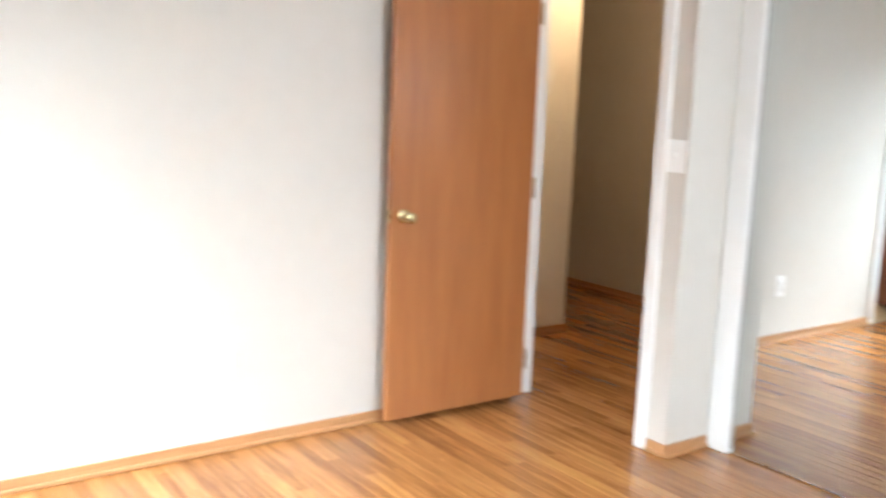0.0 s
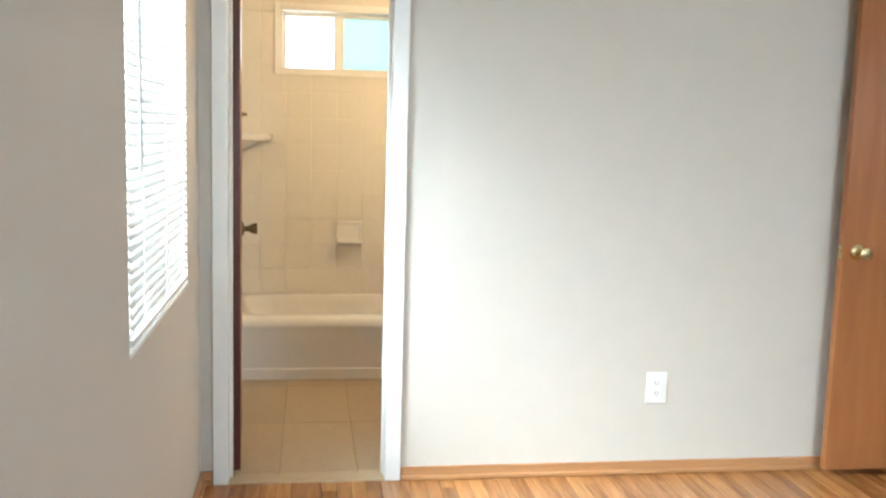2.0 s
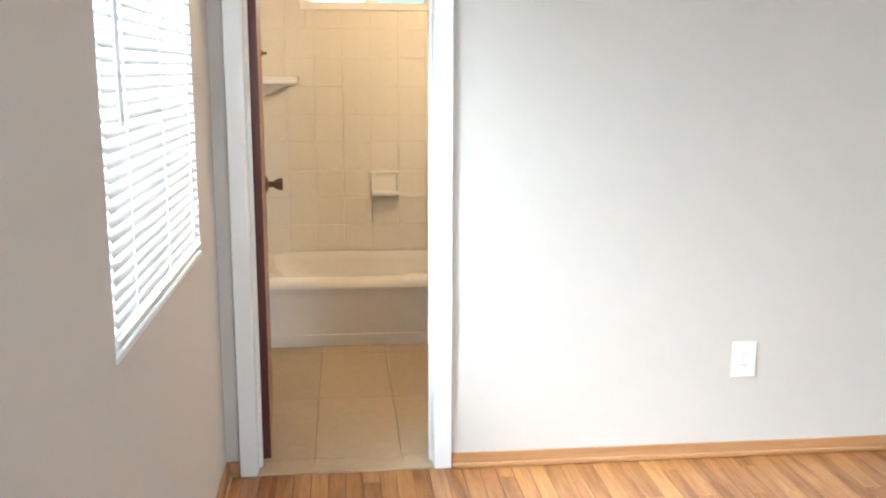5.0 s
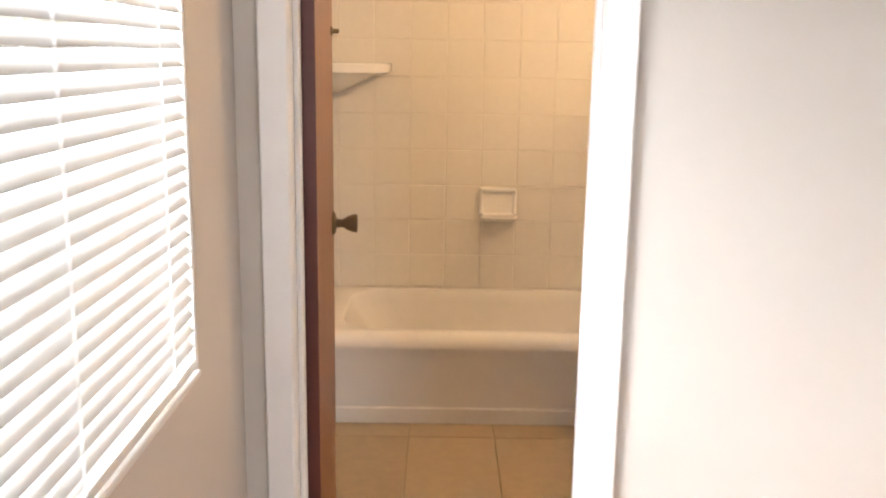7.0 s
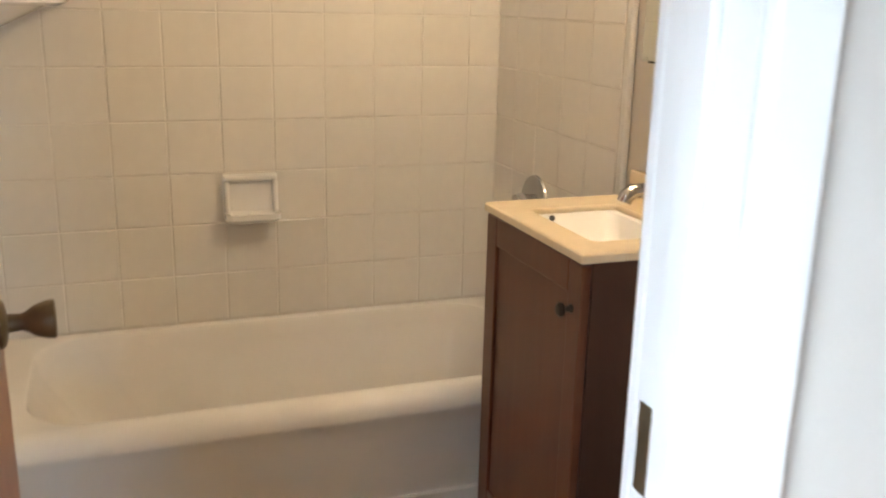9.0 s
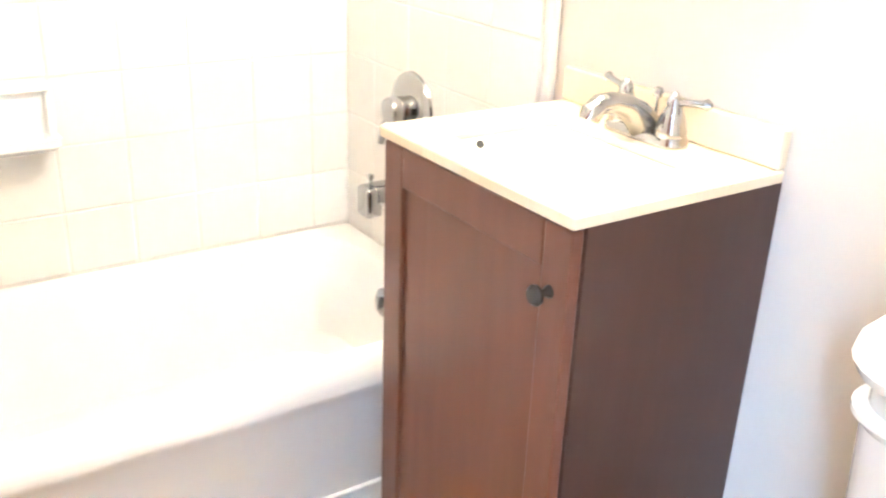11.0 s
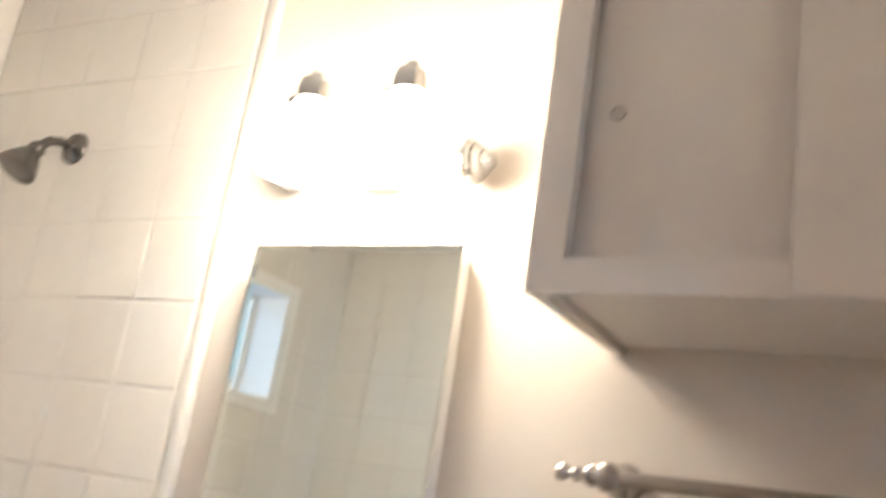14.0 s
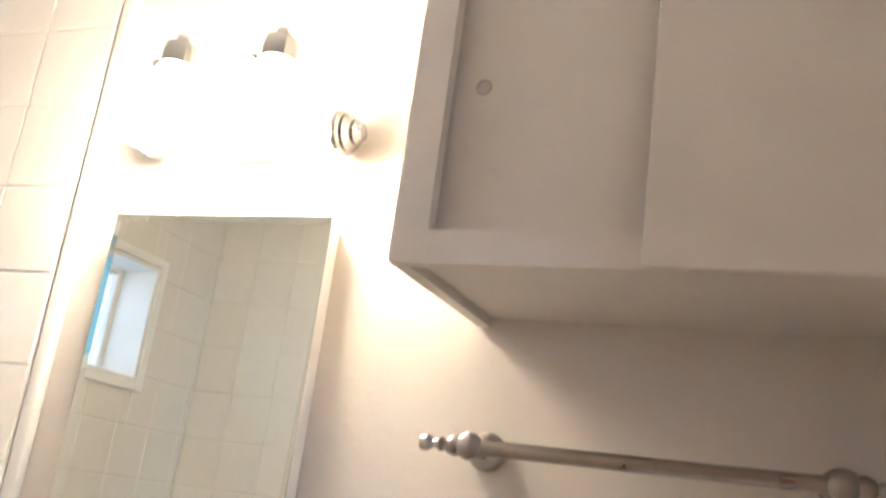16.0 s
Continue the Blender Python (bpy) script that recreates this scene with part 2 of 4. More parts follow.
def lathe(bm, profile, m=None, n=28):
    """Turn (radius, height) pairs about z, then place by m."""
    rings = []
    m = m or Matrix.Identity(4)
    for r, h in profile:
        rings.append([bm.verts.new(m @ Vector((r * math.cos(2 * math.pi * k / n), r * math.sin(2 * math.pi * k / n), h))) for k in range(n)])
    for a, b in zip(rings[:-1], rings[1:]):
        for k in range(n):
            bm.faces.new((a[k], a[(k + 1) % n], b[(k + 1) % n], b[k]))
    if profile[0][0] > 1e-4:
        bm.faces.new(list(reversed(rings[0])))
    if profile[-1][0] > 1e-4:
        bm.faces.new(rings[-1])
    return bm


def tube(bm, pts, radii, n=14):
    """A round pipe along points, with a radius for each."""
    pts = [Vector(p) for p in pts]
    rings = []
    up = Vector((0.13, 0.21, 0.97))
    for i, p in enumerate(pts):
        d = (pts[min(i + 1, len(pts) - 1)] - pts[max(i - 1, 0)]).normalized()
        a = d.cross(up).normalized()
        b = d.cross(a).normalized()
        r = radii[i] if isinstance(radii, (list, tuple)) else radii
        rings.append([bm.verts.new(p + r * (math.cos(2 * math.pi * k / n) * a + math.sin(2 * math.pi * k / n) * b)) for k in range(n)])
    for a, b in zip(rings[:-1], rings[1:]):
        for k in range(n):
            bm.faces.new((a[k], a[(k + 1) % n], b[(k + 1) % n], b[k]))
    bm.faces.new(list(reversed(rings[0])))
    bm.faces.new(rings[-1])
    return bm


def loft(bm, rings, close=True):
    """Skin a list of rings of equal length; caps both ends if close."""
    vr = [[bm.verts.new(p) for p in r] for r in rings]
    n = len(vr[0])
    for a, b in zip(vr[:-1], vr[1:]):
        for k in range(n):
            bm.faces.new((a[k], a[(k + 1) % n], b[(k + 1) % n], b[k]))
    if close:
        bm.faces.new(list(reversed(vr[0])))
        bm.faces.new(vr[-1])
    return bm


def rrect(x0, x1, y0, y1, r, z, n=6):
    """A ring: rectangle with rounded corners at height z."""
    out = []
    for cx, cy, a0 in ((x1 - r, y1 - r, 0), (x0 + r, y1 - r, 90), (x0 + r, y0 + r, 180), (x1 - r, y0 + r, 270)):
        for k in range(n + 1):
            a = radians(a0 + 90 * k / n)
            out.append(Vector((cx + r * math.cos(a), cy + r * math.sin(a), z)))
    return out


def mesh_of(name, bm, mat, smooth=False):
    bmesh.ops.recalc_face_normals(bm, faces=bm.faces[:])
    me = bpy.data.meshes.new(name)
    bm.to_mesh(me)
    bm.free()
    me.materials.append(mat)
    if smooth:
        for p in me.polygons:
            p.use_smooth = True
        me.set_sharp_from_angle(angle=radians(35))
    return me


def part(name, bm, mat, parent=None, label="", smooth=False):
    ob = new(name, mesh_of(name, bm, mat, smooth))
    if parent is not None:
        ob.parent = parent
        ob.matrix_parent_inverse = parent.matrix_basis.inverted()
    if label:
        tagged(ob, label)
    return ob


def thing(name, x, y, z, label, category, group="", kind=""):
    ob = new(name)
    ob.empty_display_size = 0.05
    ob.location = (x, y, z)
    return tagged(ob, label, category, group, kind)


def B():
    return bmesh.new()


def setting(name, bm, mat, label, category):
    return tagged(part(name, bm, mat), label, category, kind="structure")


# ---------------------------------------------------------------- large structure
floor = setting("floor", box(B(), XW, XE + 0.12, YS, -0.001, -0.12, -0.02), M_DARK, "honey oak strip floor of the bedroom", "floor")
hall_floor = setting("floor_hall", box(B(), XE + 0.121, 5.5, -1.6, 3.0, -0.12, -0.02), M_DARK, "oak strip floor of the hall", "floor")
bath_floor = setting("floor_bathroom", box(B(), XL, XB, 0.0, YF, -0.12, -0.006), M_STONEG, "beige travertine tile floor with thin grout", "floor")
setting("ceiling", box(B(), -0.15, XC + 0.7, YS - 0.12, 0.0, ZC, ZC + 0.12), M_CEIL, "flat white painted bedroom ceiling", "ceiling")
setting("ceiling_bathroom", box(B(), -0.22, XB + 0.12, 0.0, YF + 0.20, ZC - 0.01, ZC + 0.12), M_CEIL, "white painted bathroom ceiling", "ceiling")
setting("ceiling_hall", box(B(), XB + 0.12, 5.62, 0.0, 3.1, ZC, ZC + 0.12), M_CEIL, "white hall ceiling", "ceiling")
setting("ceiling_closet", box(B(), XC + 0.7, 5.62, -1.7, 0.0, ZC, ZC + 0.12), M_CEIL, "white ceiling of the hall end", "ceiling")

bm = B()
box(bm, -0.15, XW, YS - 0.12, WIN[0], 0, ZC)
box(bm, -0.15, XW, WIN[1], YB, 0, ZC)
box(bm, -0.22, XL, YB, YF + 0.15, 0, ZC)
box(bm, -0.15, XW, WIN[0], WIN[1], 0, WIN[2])
box(bm, -0.15, XW, WIN[0], WIN[1], WIN[3], ZC)
setting("wall_west", bm, M_WALL, "greige painted wall with a wide window", "wall")
bm = B()
box(bm, XW, DOOR[0] - 0.018, 0, YB, 0, ZC)
box(bm, DOOR[1] + 0.018, XE + 0.075, 0, YB, 0, ZC)
box(bm, DOOR[0] - 0.018, DOOR[1] + 0.018, 0, YB, DOOR[2] + 0.018, ZC)
setting("wall_north", bm, M_WALL, "greige painted wall with the bathroom doorway", "wall")
bm = B()
box(bm, XE, XE + 0.12, HALL[1] - 0.018, -0.0005, HALL[2] + 0.018, ZC)
box(bm, XE, XC + 0.7, YR, HALL[1] - 0.018, 0, ZC)
setting("wall_east", bm, M_WALL, "greige painted wall with the hall doorway", "wall")
bm = B()
box(bm, XC + 0.02, XC + 0.12, -3.42, YR, 2.06, ZC)
box(bm, XC, XC + 0.12, YS, -3.42, 0, ZC)
setting("wall_closet", bm, M_WALL, "greige wall around the mirrored closet", "wall")
setting("wall_closet_back", box(B(), XC + 0.6, XC + 0.7, YS, YR, 0, ZC), M_WALL, "painted back of the closet", "wall")
bm = B()
box(bm, XW, SWIN[0], YS - 0.12, YS, 0, ZC)
box(bm, SWIN[1], XC + 0.7, YS - 0.12, YS, 0, ZC)
box(bm, SWIN[0], SWIN[1], YS - 0.12, YS, 0, SWIN[2])
box(bm, SWIN[0], SWIN[1], YS - 0.12, YS, SWIN[3], ZC)
setting("wall_south", bm, M_WALL, "plain greige bedroom wall with an added window opening", "wall")
bm = B()
box(bm, -0.22, BWIN[0], YF + 0.002, YF + 0.20, 0, ZC)
box(bm, BWIN[1], XB + 0.12, YF + 0.002, YF + 0.20, 0, ZC)
box(bm, BWIN[0], BWIN[1], YF + 0.002, YF + 0.20, 0, BWIN[2])
box(bm, BWIN[0], BWIN[1], YF + 0.002, YF + 0.20, BWIN[3], ZC)
bath_far = setting("wall_tub", bm, M_GROUT, "tiled wall behind the tub with a small window", "wall")
bath_right = setting("wall_vanity", box(B(), XB, XB + 0.12, YB, YF + 0.002, 0, ZC), M_BWALL, "cream painted bathroom wall behind the vanity", "wall")
setting("wall_hall_south", box(B(), XC + 0.7, 5.5, -1.7, -1.6, 0, ZC), M_WALL, "plain hall wall", "wall")
setting("wall_hall_north", box(B(), XE - 0.03, 4.385, 0.825, 1.08, 0, ZC), M_TRIM, "pale painted hall wall", "wall")
setting("wall_hall_side", box(B(), XE - 0.03, XE + 0.09, YB, 0.825, 0, ZC), M_TRIM, "pale painted hall wall beside the doorway", "wall")
setting("wall_hall_end", box(B(), 5.5, 5.62, -1.7, 3.1, 0, ZC), M_WALL, "dim beige hall wall", "wall")
setting("wall_hall_far", box(B(), 4.28, 5.5, 3.0, 3.1, 0, ZC), M_WALL, "dim end wall of the hall", "wall")
setting("wall_hall_west", box(B(), 4.28, 4.40, 1.08, 3.0, 0, ZC), M_WALL, "dim beige hall wall", "wall")

# ---------------------------------------------------------------- doorway trim


def casing_set(name, label, x0, x1, top, y, side, width=0.06, depth=0.018):
    """Three casing boards round an opening in a wall of constant y; side: -1 faces -y."""
    root = thing(name, x0, y, 0, label, "door trim", kind="structure")
    ya, yb = (y - depth, y) if side < 0 else (y, y + depth)
    part("casing_side", box(B(), x0 - width + 0.003, x0, ya, yb, 0, top, 0.004), M_TRIM, root)
    part("casing_side", box(B(), x1, x1 + width, ya, yb, 0, top, 0.004), M_TRIM, root)
    part("casing_head", box(B(), x0 - width, x1 + width, ya, yb, top + 0.001, top + 0.068, 0.004), M_TRIM, root)
    return root


def jamb_set(name, label, x0, x1, top, y0, y1, stop_y):
    root = thing(name, x0, y0, 0, label, "door frame", kind="structure")
    part("jamb", box(B(), x0 - 0.018, x0, y0 + 0.001, y1 - 0.001, 0, top), M_TRIM, root)
    part("jamb", box(B(), x1, x1 + 0.018, y0 + 0.001, y1 - 0.001, 0, top), M_TRIM, root)
    part("jamb_head", box(B(), x0 - 0.018, x1 + 0.018, y0 + 0.001, y1 - 0.001, top, top + 0.018), M_TRIM, root)
    part("stop", box(B(), x0 + 0.0005, x0 + 0.012, stop_y, stop_y + 0.032, 0, top - 0.013, 0.002), M_TRIM, root)
    part("stop", box(B(), x1 - 0.012, x1 - 0.0005, stop_y, stop_y + 0.032, 0, top - 0.013, 0.002), M_TRIM, root)
    part("stop_head", box(B(), x0 + 0.0005, x1 - 0.0005, stop_y, stop_y + 0.032, top - 0.012, top - 0.0005, 0.002), M_TRIM, root)
    return root


casing_set("trim_bathroom_door", "white painted casing round the bathroom doorway", DOOR[0], DOOR[1], DOOR[2], 0.0, -1)
casing_set("trim_bathroom_inside", "white painted casing inside the bathroom", DOOR[0], DOOR[1], DOOR[2], YB, 1)
frame_1 = jamb_set("door_frame_1", "white painted bathroom door frame", DOOR[0], DOOR[1], DOOR[2], 0.0, YB, 0.045)
part("strike_plate", box(B(), DOOR[1] - 0.0015, DOOR[1] + 0.001, 0.082, 0.112, 0.865, 0.955, 0.0005), M_ANTIQUE, frame_1, "dull brass strike plate")
sill = setting("threshold", box(B(), DOOR[0], DOOR[1], -0.012, YB - 0.06, -0.008, 0.006, 0.004), M_STONE, "low beige stone threshold under the bathroom door", "threshold")

# hall doorway in the east wall
hall_trim = thing("trim_hall_door", XE, HALL[1], 0, "white painted casing round the hall doorway", "door trim", kind="structure")
part("casing_side", box(B(), XE - 0.018, XE, HALL[1] - 0.06, HALL[1], 0, HALL[2], 0.004), M_TRIM, hall_trim)
part("casing_side", box(B(), XE - 0.055, XE + 0.066, -0.018, -0.0045, 0, HALL[2] + 0.066, 0.004), M_TRIM, hall_trim)
part("casing_head", box(B(), XE - 0.018, XE, HALL[1] - 0.06, -0.0190, HALL[2] + 0.001, HALL[2] + 0.066, 0.004), M_TRIM, hall_trim)
hall_frame = thing("door_frame_2", XE, HALL[1], 0, "white painted hall door frame", "door frame", kind="structure")
part("jamb", box(B(), XE + 0.001, XE + 0.119, HALL[1] - 0.018, HALL[1], 0, HALL[2]), M_TRIM, hall_frame)
part("jamb", box(B(), XE + 0.0, XE + 0.076, -0.004, -0.0005, 0, HALL[2]), M_TRIM, hall_frame)
part("jamb_head", box(B(), XE + 0.001, XE + 0.119, HALL[1] - 0.018, -0.0045, HALL[2], HALL[2] + 0.018), M_TRIM, hall_frame)
part("stop", box(B(), XE + 0.05, XE + 0.082, HALL[1] + 0.0005, HALL[1] + 0.012, 0, HALL[2] - 0.013, 0.002), M_TRIM, hall_frame)
part("stop", box(B(), XE + 0.066, XE + 0.074, HALL[0] - 0.012, HALL[0] - 0.0005, 0, HALL[2] - 0.013, 0.002), M_TRIM, hall_frame)
part("strike_plate", box(B(), XE + 0.012, XE + 0.04, HALL[1] - 0.001, HALL[1] + 0.0015, 0.90, 0.99, 0.0005), M_BRASS, hall_frame, "brass strike plate")

# ---------------------------------------------------------------- baseboards


def baseboard(name, x0, x1, y0, y1, mat, along):
    """Board with a quarter-round shoe; along 'x' faces -y or 'y' faces +x or -x by the order given."""
    root = thing(name, (x0 + x1) / 2, (y0 + y1) / 2, 0, "low honey-stained wooden baseboard with shoe moulding", "baseboard", kind="structure")
    if along == "x":
        part("board", box(B(), x0, x1, y0, y0 - 0.010, 0.0, 0.052, 0.002), mat, root)
        part("shoe_moulding", box(B(), x0, x1, y0 - 0.0105, y0 - 0.022, 0.0, 0.018, 0.005, 3), mat, root)
    else:
        d = 1 if x1 > x0 else -1
        part("board", box(B(), x0, x0 + d * 0.010, y0, y1, 0.0, 0.052, 0.002), mat, root)
        part("shoe_moulding", box(B(), x0 + d * 0.0105, x0 + d * 0.022, y0, y1, 0.0, 0.018, 0.005, 3), mat, root)
    return root


baseboard("baseboard_north", DOOR[1] + 0.061, XE - 0.056, -0.0005, 0, M_BASE, "x")
baseboard("baseboard_corner", XW + 0.011, DOOR[0] - 0.061, -0.0005, 0, M_BASE, "x")
baseboard("baseboard_west", XW + 0.0005, XW + 0.1, YS, -0.001, M_BASEY, "y")
baseboard("baseboard_east", XE - 0.0005, XE - 0.1, YR + 0.0015, HALL[1] - 0.061, M_BASEY, "y")
baseboard("baseboard_return", XE - 0.010, XC - 0.02, YR - 0.0005, 0, M_BASE, "x")
baseboard("baseboard_hall", XE + 0.092, 4.40, 0.8245, 0, M_BASE, "x")
baseboard("baseboard_hall_end", 5.4995, 5.4, -1.6, 3.0, M_BASEY, "y")

# ---------------------------------------------------------------- bedroom window and blind
win = thing("window_1", XW, WIN[1], WIN[2], "white framed bedroom window in a shallow reveal", "window", kind="structure")
y0, y1, z0, z1 = WIN
part("window_frame", box(B(), -0.12, -0.07, y0, y0 + 0.05, z0, z1, 0.003), M_TRIM, win)
part("window_frame", box(B(), -0.12, -0.07, y1 - 0.05, y1, z0, z1, 0.003), M_TRIM, win)
part("window_frame", box(B(), -0.12, -0.07, y0 + 0.05, y1 - 0.05, z1 - 0.05, z1, 0.003), M_TRIM, win)
part("window_frame", box(B(), -0.12, -0.07, y0 + 0.05, y1 - 0.05, z0, z0 + 0.05, 0.003), M_TRIM, win)
part("mullion", box(B(), -0.115, -0.075, (y0 + y1) / 2 - 0.02, (y0 + y1) / 2 + 0.02, z0 + 0.05, z1 - 0.05, 0.003), M_TRIM, win)
ym = (y0 + y1) / 2
for a, b in ((y0 + 0.05, ym - 0.02), (ym + 0.02, y1 - 0.05)):
    g = part("pane", box(B(), -0.097, -0.093, a, b, z0 + 0.05, z1 - 0.05), M_GLASS, win)
    g.visible_shadow = False
# painted lining of the reveal
cas = thing("trim_window", XW, WIN[1], WIN[2], "white painted lining of the bedroom window reveal", "window trim", kind="structure")
for args in ((-0.069, -0.001, y1 - 0.012, y1 - 0.0005, z0 + 0.0125, z1 - 0.0125), (-0.069, -0.001, y0 + 0.0005, y0 + 0.012, z0 + 0.0125, z1 - 0.0125),
             (-0.069, -0.001, y0 + 0.0005, y1 - 0.0005, z1 - 0.012, z1 - 0.0005), (-0.069, 0.004, y0 + 0.0005, y1 - 0.0005, z0 + 0.0005, z0 + 0.012)):
    part("lining", box(B(), *args, 0.003), M_TRIM, cas)

blind = thing("window_blind", 0.0, ym, z1, "white horizontal slat blind, lowered and half open", "blind")
part("headrail", box(B(), -0.045, 0.012, y0 + 0.016, y1 - 0.03, z1 - 0.055, z1 - 0.014, 0.003), M_PLASTIC, blind)
pitch = 0.026
bm = B()
for k in range(5):
    u = -0.0162 + 0.0324 * k / 4
    w = 0.0025 * (1 - (2 * k / 4 - 1) ** 2)
    for yy in (y0 + 0.014, y1 - 0.034):
        bm.verts.new((u, yy, w))
bm.verts.ensure_lookup_table()
for k in range(4):
    bm.faces.new((bm.verts[2 * k], bm.verts[2 * k + 2], bm.verts[2 * k + 3], bm.verts[2 * k + 1]))
r = bmesh.ops.extrude_face_region(bm, geom=bm.faces[:])
bmesh.ops.translate(bm, vec=(0, 0, 0.0012), verts=[v for v in r["geom"] if isinstance(v, bmesh.types.BMVert)])
slat_mesh = mesh_of("slat", bm, M_SLAT, True)
count = int((z1 - z0 - 0.115) / pitch)
for k in range(count + 1):
    s = new("slat", slat_mesh)
    s.parent = blind
    s.matrix_parent_inverse = blind.matrix_basis.inverted()
    s.matrix_basis = pose(-0.008, 0, z1 - 0.075 - k * pitch, 0, 45, 0)
part("bottom_rail", box(B(), -0.04, 0.006, y0 + 0.014, y1 - 0.034, z0 + 0.024, z0 + 0.042, 0.004), M_PLASTIC, blind)
for yy in (y1 - 0.16, (y0 + y1) / 2, y0 + 0.16):
    for xx in (-0.024, 0.0085):
        part("ladder_cord", tube(B(), [(xx, yy, z0 + 0.04), (xx, yy, z1 - 0.04)], 0.0012, 6), M_PLASTIC, blind)
part("tilt_wand", tube(B(), [(0.010, y0 + 0.05, z1 - 0.05), (0.022, y0 + 0.05, z1 - 0.4), (0.024, y0 + 0.05, 1.25)], 0.0045, 8), M_PLASTIC, blind, "clear plastic tilt wand", True)

# Frame and pane of the unseen window that lets in the added light.
w3 = thing("unseen_window", 2.2, YS, SWIN[2], "white framed second bedroom window, unseen, added for its light", "window", kind="structure")
for args in ((SWIN[0], SWIN[0] + 0.05, SWIN[2], SWIN[3]), (SWIN[1] - 0.05, SWIN[1], SWIN[2], SWIN[3]), (SWIN[0] + 0.05, SWIN[1] - 0.05, SWIN[2], SWIN[2] + 0.05), (SWIN[0] + 0.05, SWIN[1] - 0.05, SWIN[3] - 0.05, SWIN[3])):
    part("window_frame", box(B(), args[0], args[1], YS - 0.10, YS - 0.05, args[2], args[3], 0.003), M_TRIM, w3)
g = part("pane", box(B(), SWIN[0] + 0.05, SWIN[1] - 0.05, YS - 0.077, YS - 0.073, SWIN[2] + 0.05, SWIN[3] - 0.05), M_GLASS, w3)
g.visible_shadow = False
# Fixture for the added hall lamp, never in view.
hl = thing("unseen_hall_light", 4.3, 0.35, ZC, "small glass hall ceiling light, unseen, added to light the hall", "ceiling lamp")
part("base", lathe(B(), [(0.09, -0.02), (0.095, -0.0005)], pose(4.3, 0.35, ZC)), M_BRASS, hl, "", True)
part("shade", lathe(B(), [(0.004, -0.085), (0.05, -0.075), (0.08, -0.05), (0.088, -0.0205)], pose(4.3, 0.35, ZC)), M_SHADE, hl, "", True)

# ---------------------------------------------------------------- air register, outlet, switch
vent = thing("air_register", 2.231, 0, 2.16, "white metal wall register with upright louvres", "vent")
vx0, vx1, vz0, vz1 = 2.057, 2.406, 2.154, 2.342
# Dark sheet in place of the shade behind the louvres.
part("backing", box(B(), vx0 + 0.02, vx1 - 0.02, -0.0025, -0.0005, vz0 + 0.02, vz1 - 0.02), M_DARK, vent)
for args in ((vx0, vx1, vz0, vz0 + 0.028), (vx0, vx1, vz1 - 0.028, vz1), (vx0, vx0 + 0.03, vz0 + 0.028, vz1 - 0.028), (vx1 - 0.03, vx1, vz0 + 0.028, vz1 - 0.028)):
    part("frame", box(B(), args[0], args[1], -0.012, -0.0005, args[2], args[3], 0.003), M_TRIM, vent)
lou = mesh_of("louvre", box(B(), -0.0022, 0.0022, -0.007, 0.0, -0.066, 0.066), M_TRIM)
for k in range(17):
    s = new("louvre", lou)
    s.parent = vent
    s.matrix_parent_inverse = vent.matrix_basis.inverted()
    s.matrix_basis = pose(vx0 + 0.038 + k * 0.01705, -0.003, (vz0 + vz1) / 2, 0, 0, 18)
for xx in (vx0 + 0.014, vx1 - 0.014):
    part("screw", lathe(B(), [(0.0045, 0), (0.0045, 0.002), (0.001, 0.003)], pose(xx, -0.012, (vz0 + vz1) / 2, 90), 10), M_NICKEL, vent)


def wall_plate(name, label, m, kind):
    """A duplex outlet or a rocker switch on a plate, facing -y before the pose m."""
    root = thing(name, 0, 0, 0, label, "outlet" if kind == "outlet" else "light switch")
    part("plate", box(B(), -0.044, 0.044, -0.006, -0.0005, -0.065, 0.065, 0.003), M_PLASTIC, root)
    if kind == "outlet":
        for dz in (-0.02, 0.02):
            f = part("socket", box(B(), -0.017, 0.017, -0.009, -0.0062, dz - 0.014, dz + 0.014, 0.004), M_PLASTIC, root)
            # Dark raised pieces stand in for the shade inside the slots.
            for dx in (-0.006, 0.006):
                part("slot", box(B(), dx - 0.001, dx + 0.001, -0.0095, -0.0088, dz - 0.003, dz + 0.006), M_DARK, f)
            part("slot", lathe(B(), [(0.0022, 0), (0.0022, 0.0007)], pose(0, -0.0088, dz - 0.008, 90), 8), M_DARK, f)
    else:
        part("toggle", box(B(), -0.005, 0.005, -0.016, -0.0062, -0.004, 0.012, 0.002), M_PLASTIC, root)
        part("collar", box(B(), -0.009, 0.009, -0.0075, -0.0061, -0.016, 0.016, 0.001), M_PLASTIC, root)
    part("screw", lathe(B(), [(0.003, 0), (0.003, 0.001)], pose(0, -0.006, 0.0 if kind == "outlet" else 0.03, 90), 8), M_PLASTIC, root)
    root.matrix_basis = m
    return root


wall_plate("wall_outlet", "white duplex outlet on the greige wall", pose(1.796, 0, 0.357), "outlet")
wall_plate("light_switch", "white toggle switch plate beside the hall doorway", pose(XE, -0.902, 1.236, 0, 0, -90), "switch")
wall_plate("hall_thermostat", "small white wall plate in the hall", pose(4.28, 0.825, 1.26), "switch")

# ---------------------------------------------------------------- bedroom door, open against the wall


def knob(parent, m, mat, label, name="knob"):
    bm = lathe(B(), [(0.031, 0.0), (0.031, 0.004), (0.026, 0.008), (0.012, 0.011), (0.0105, 0.026), (0.013, 0.032), (0.019, 0.040), (0.024, 0.055), (0.0245, 0.064), (0.0215, 0.066), (0.004, 0.0665)], m)
    return part(name, bm, mat, parent, label, True)


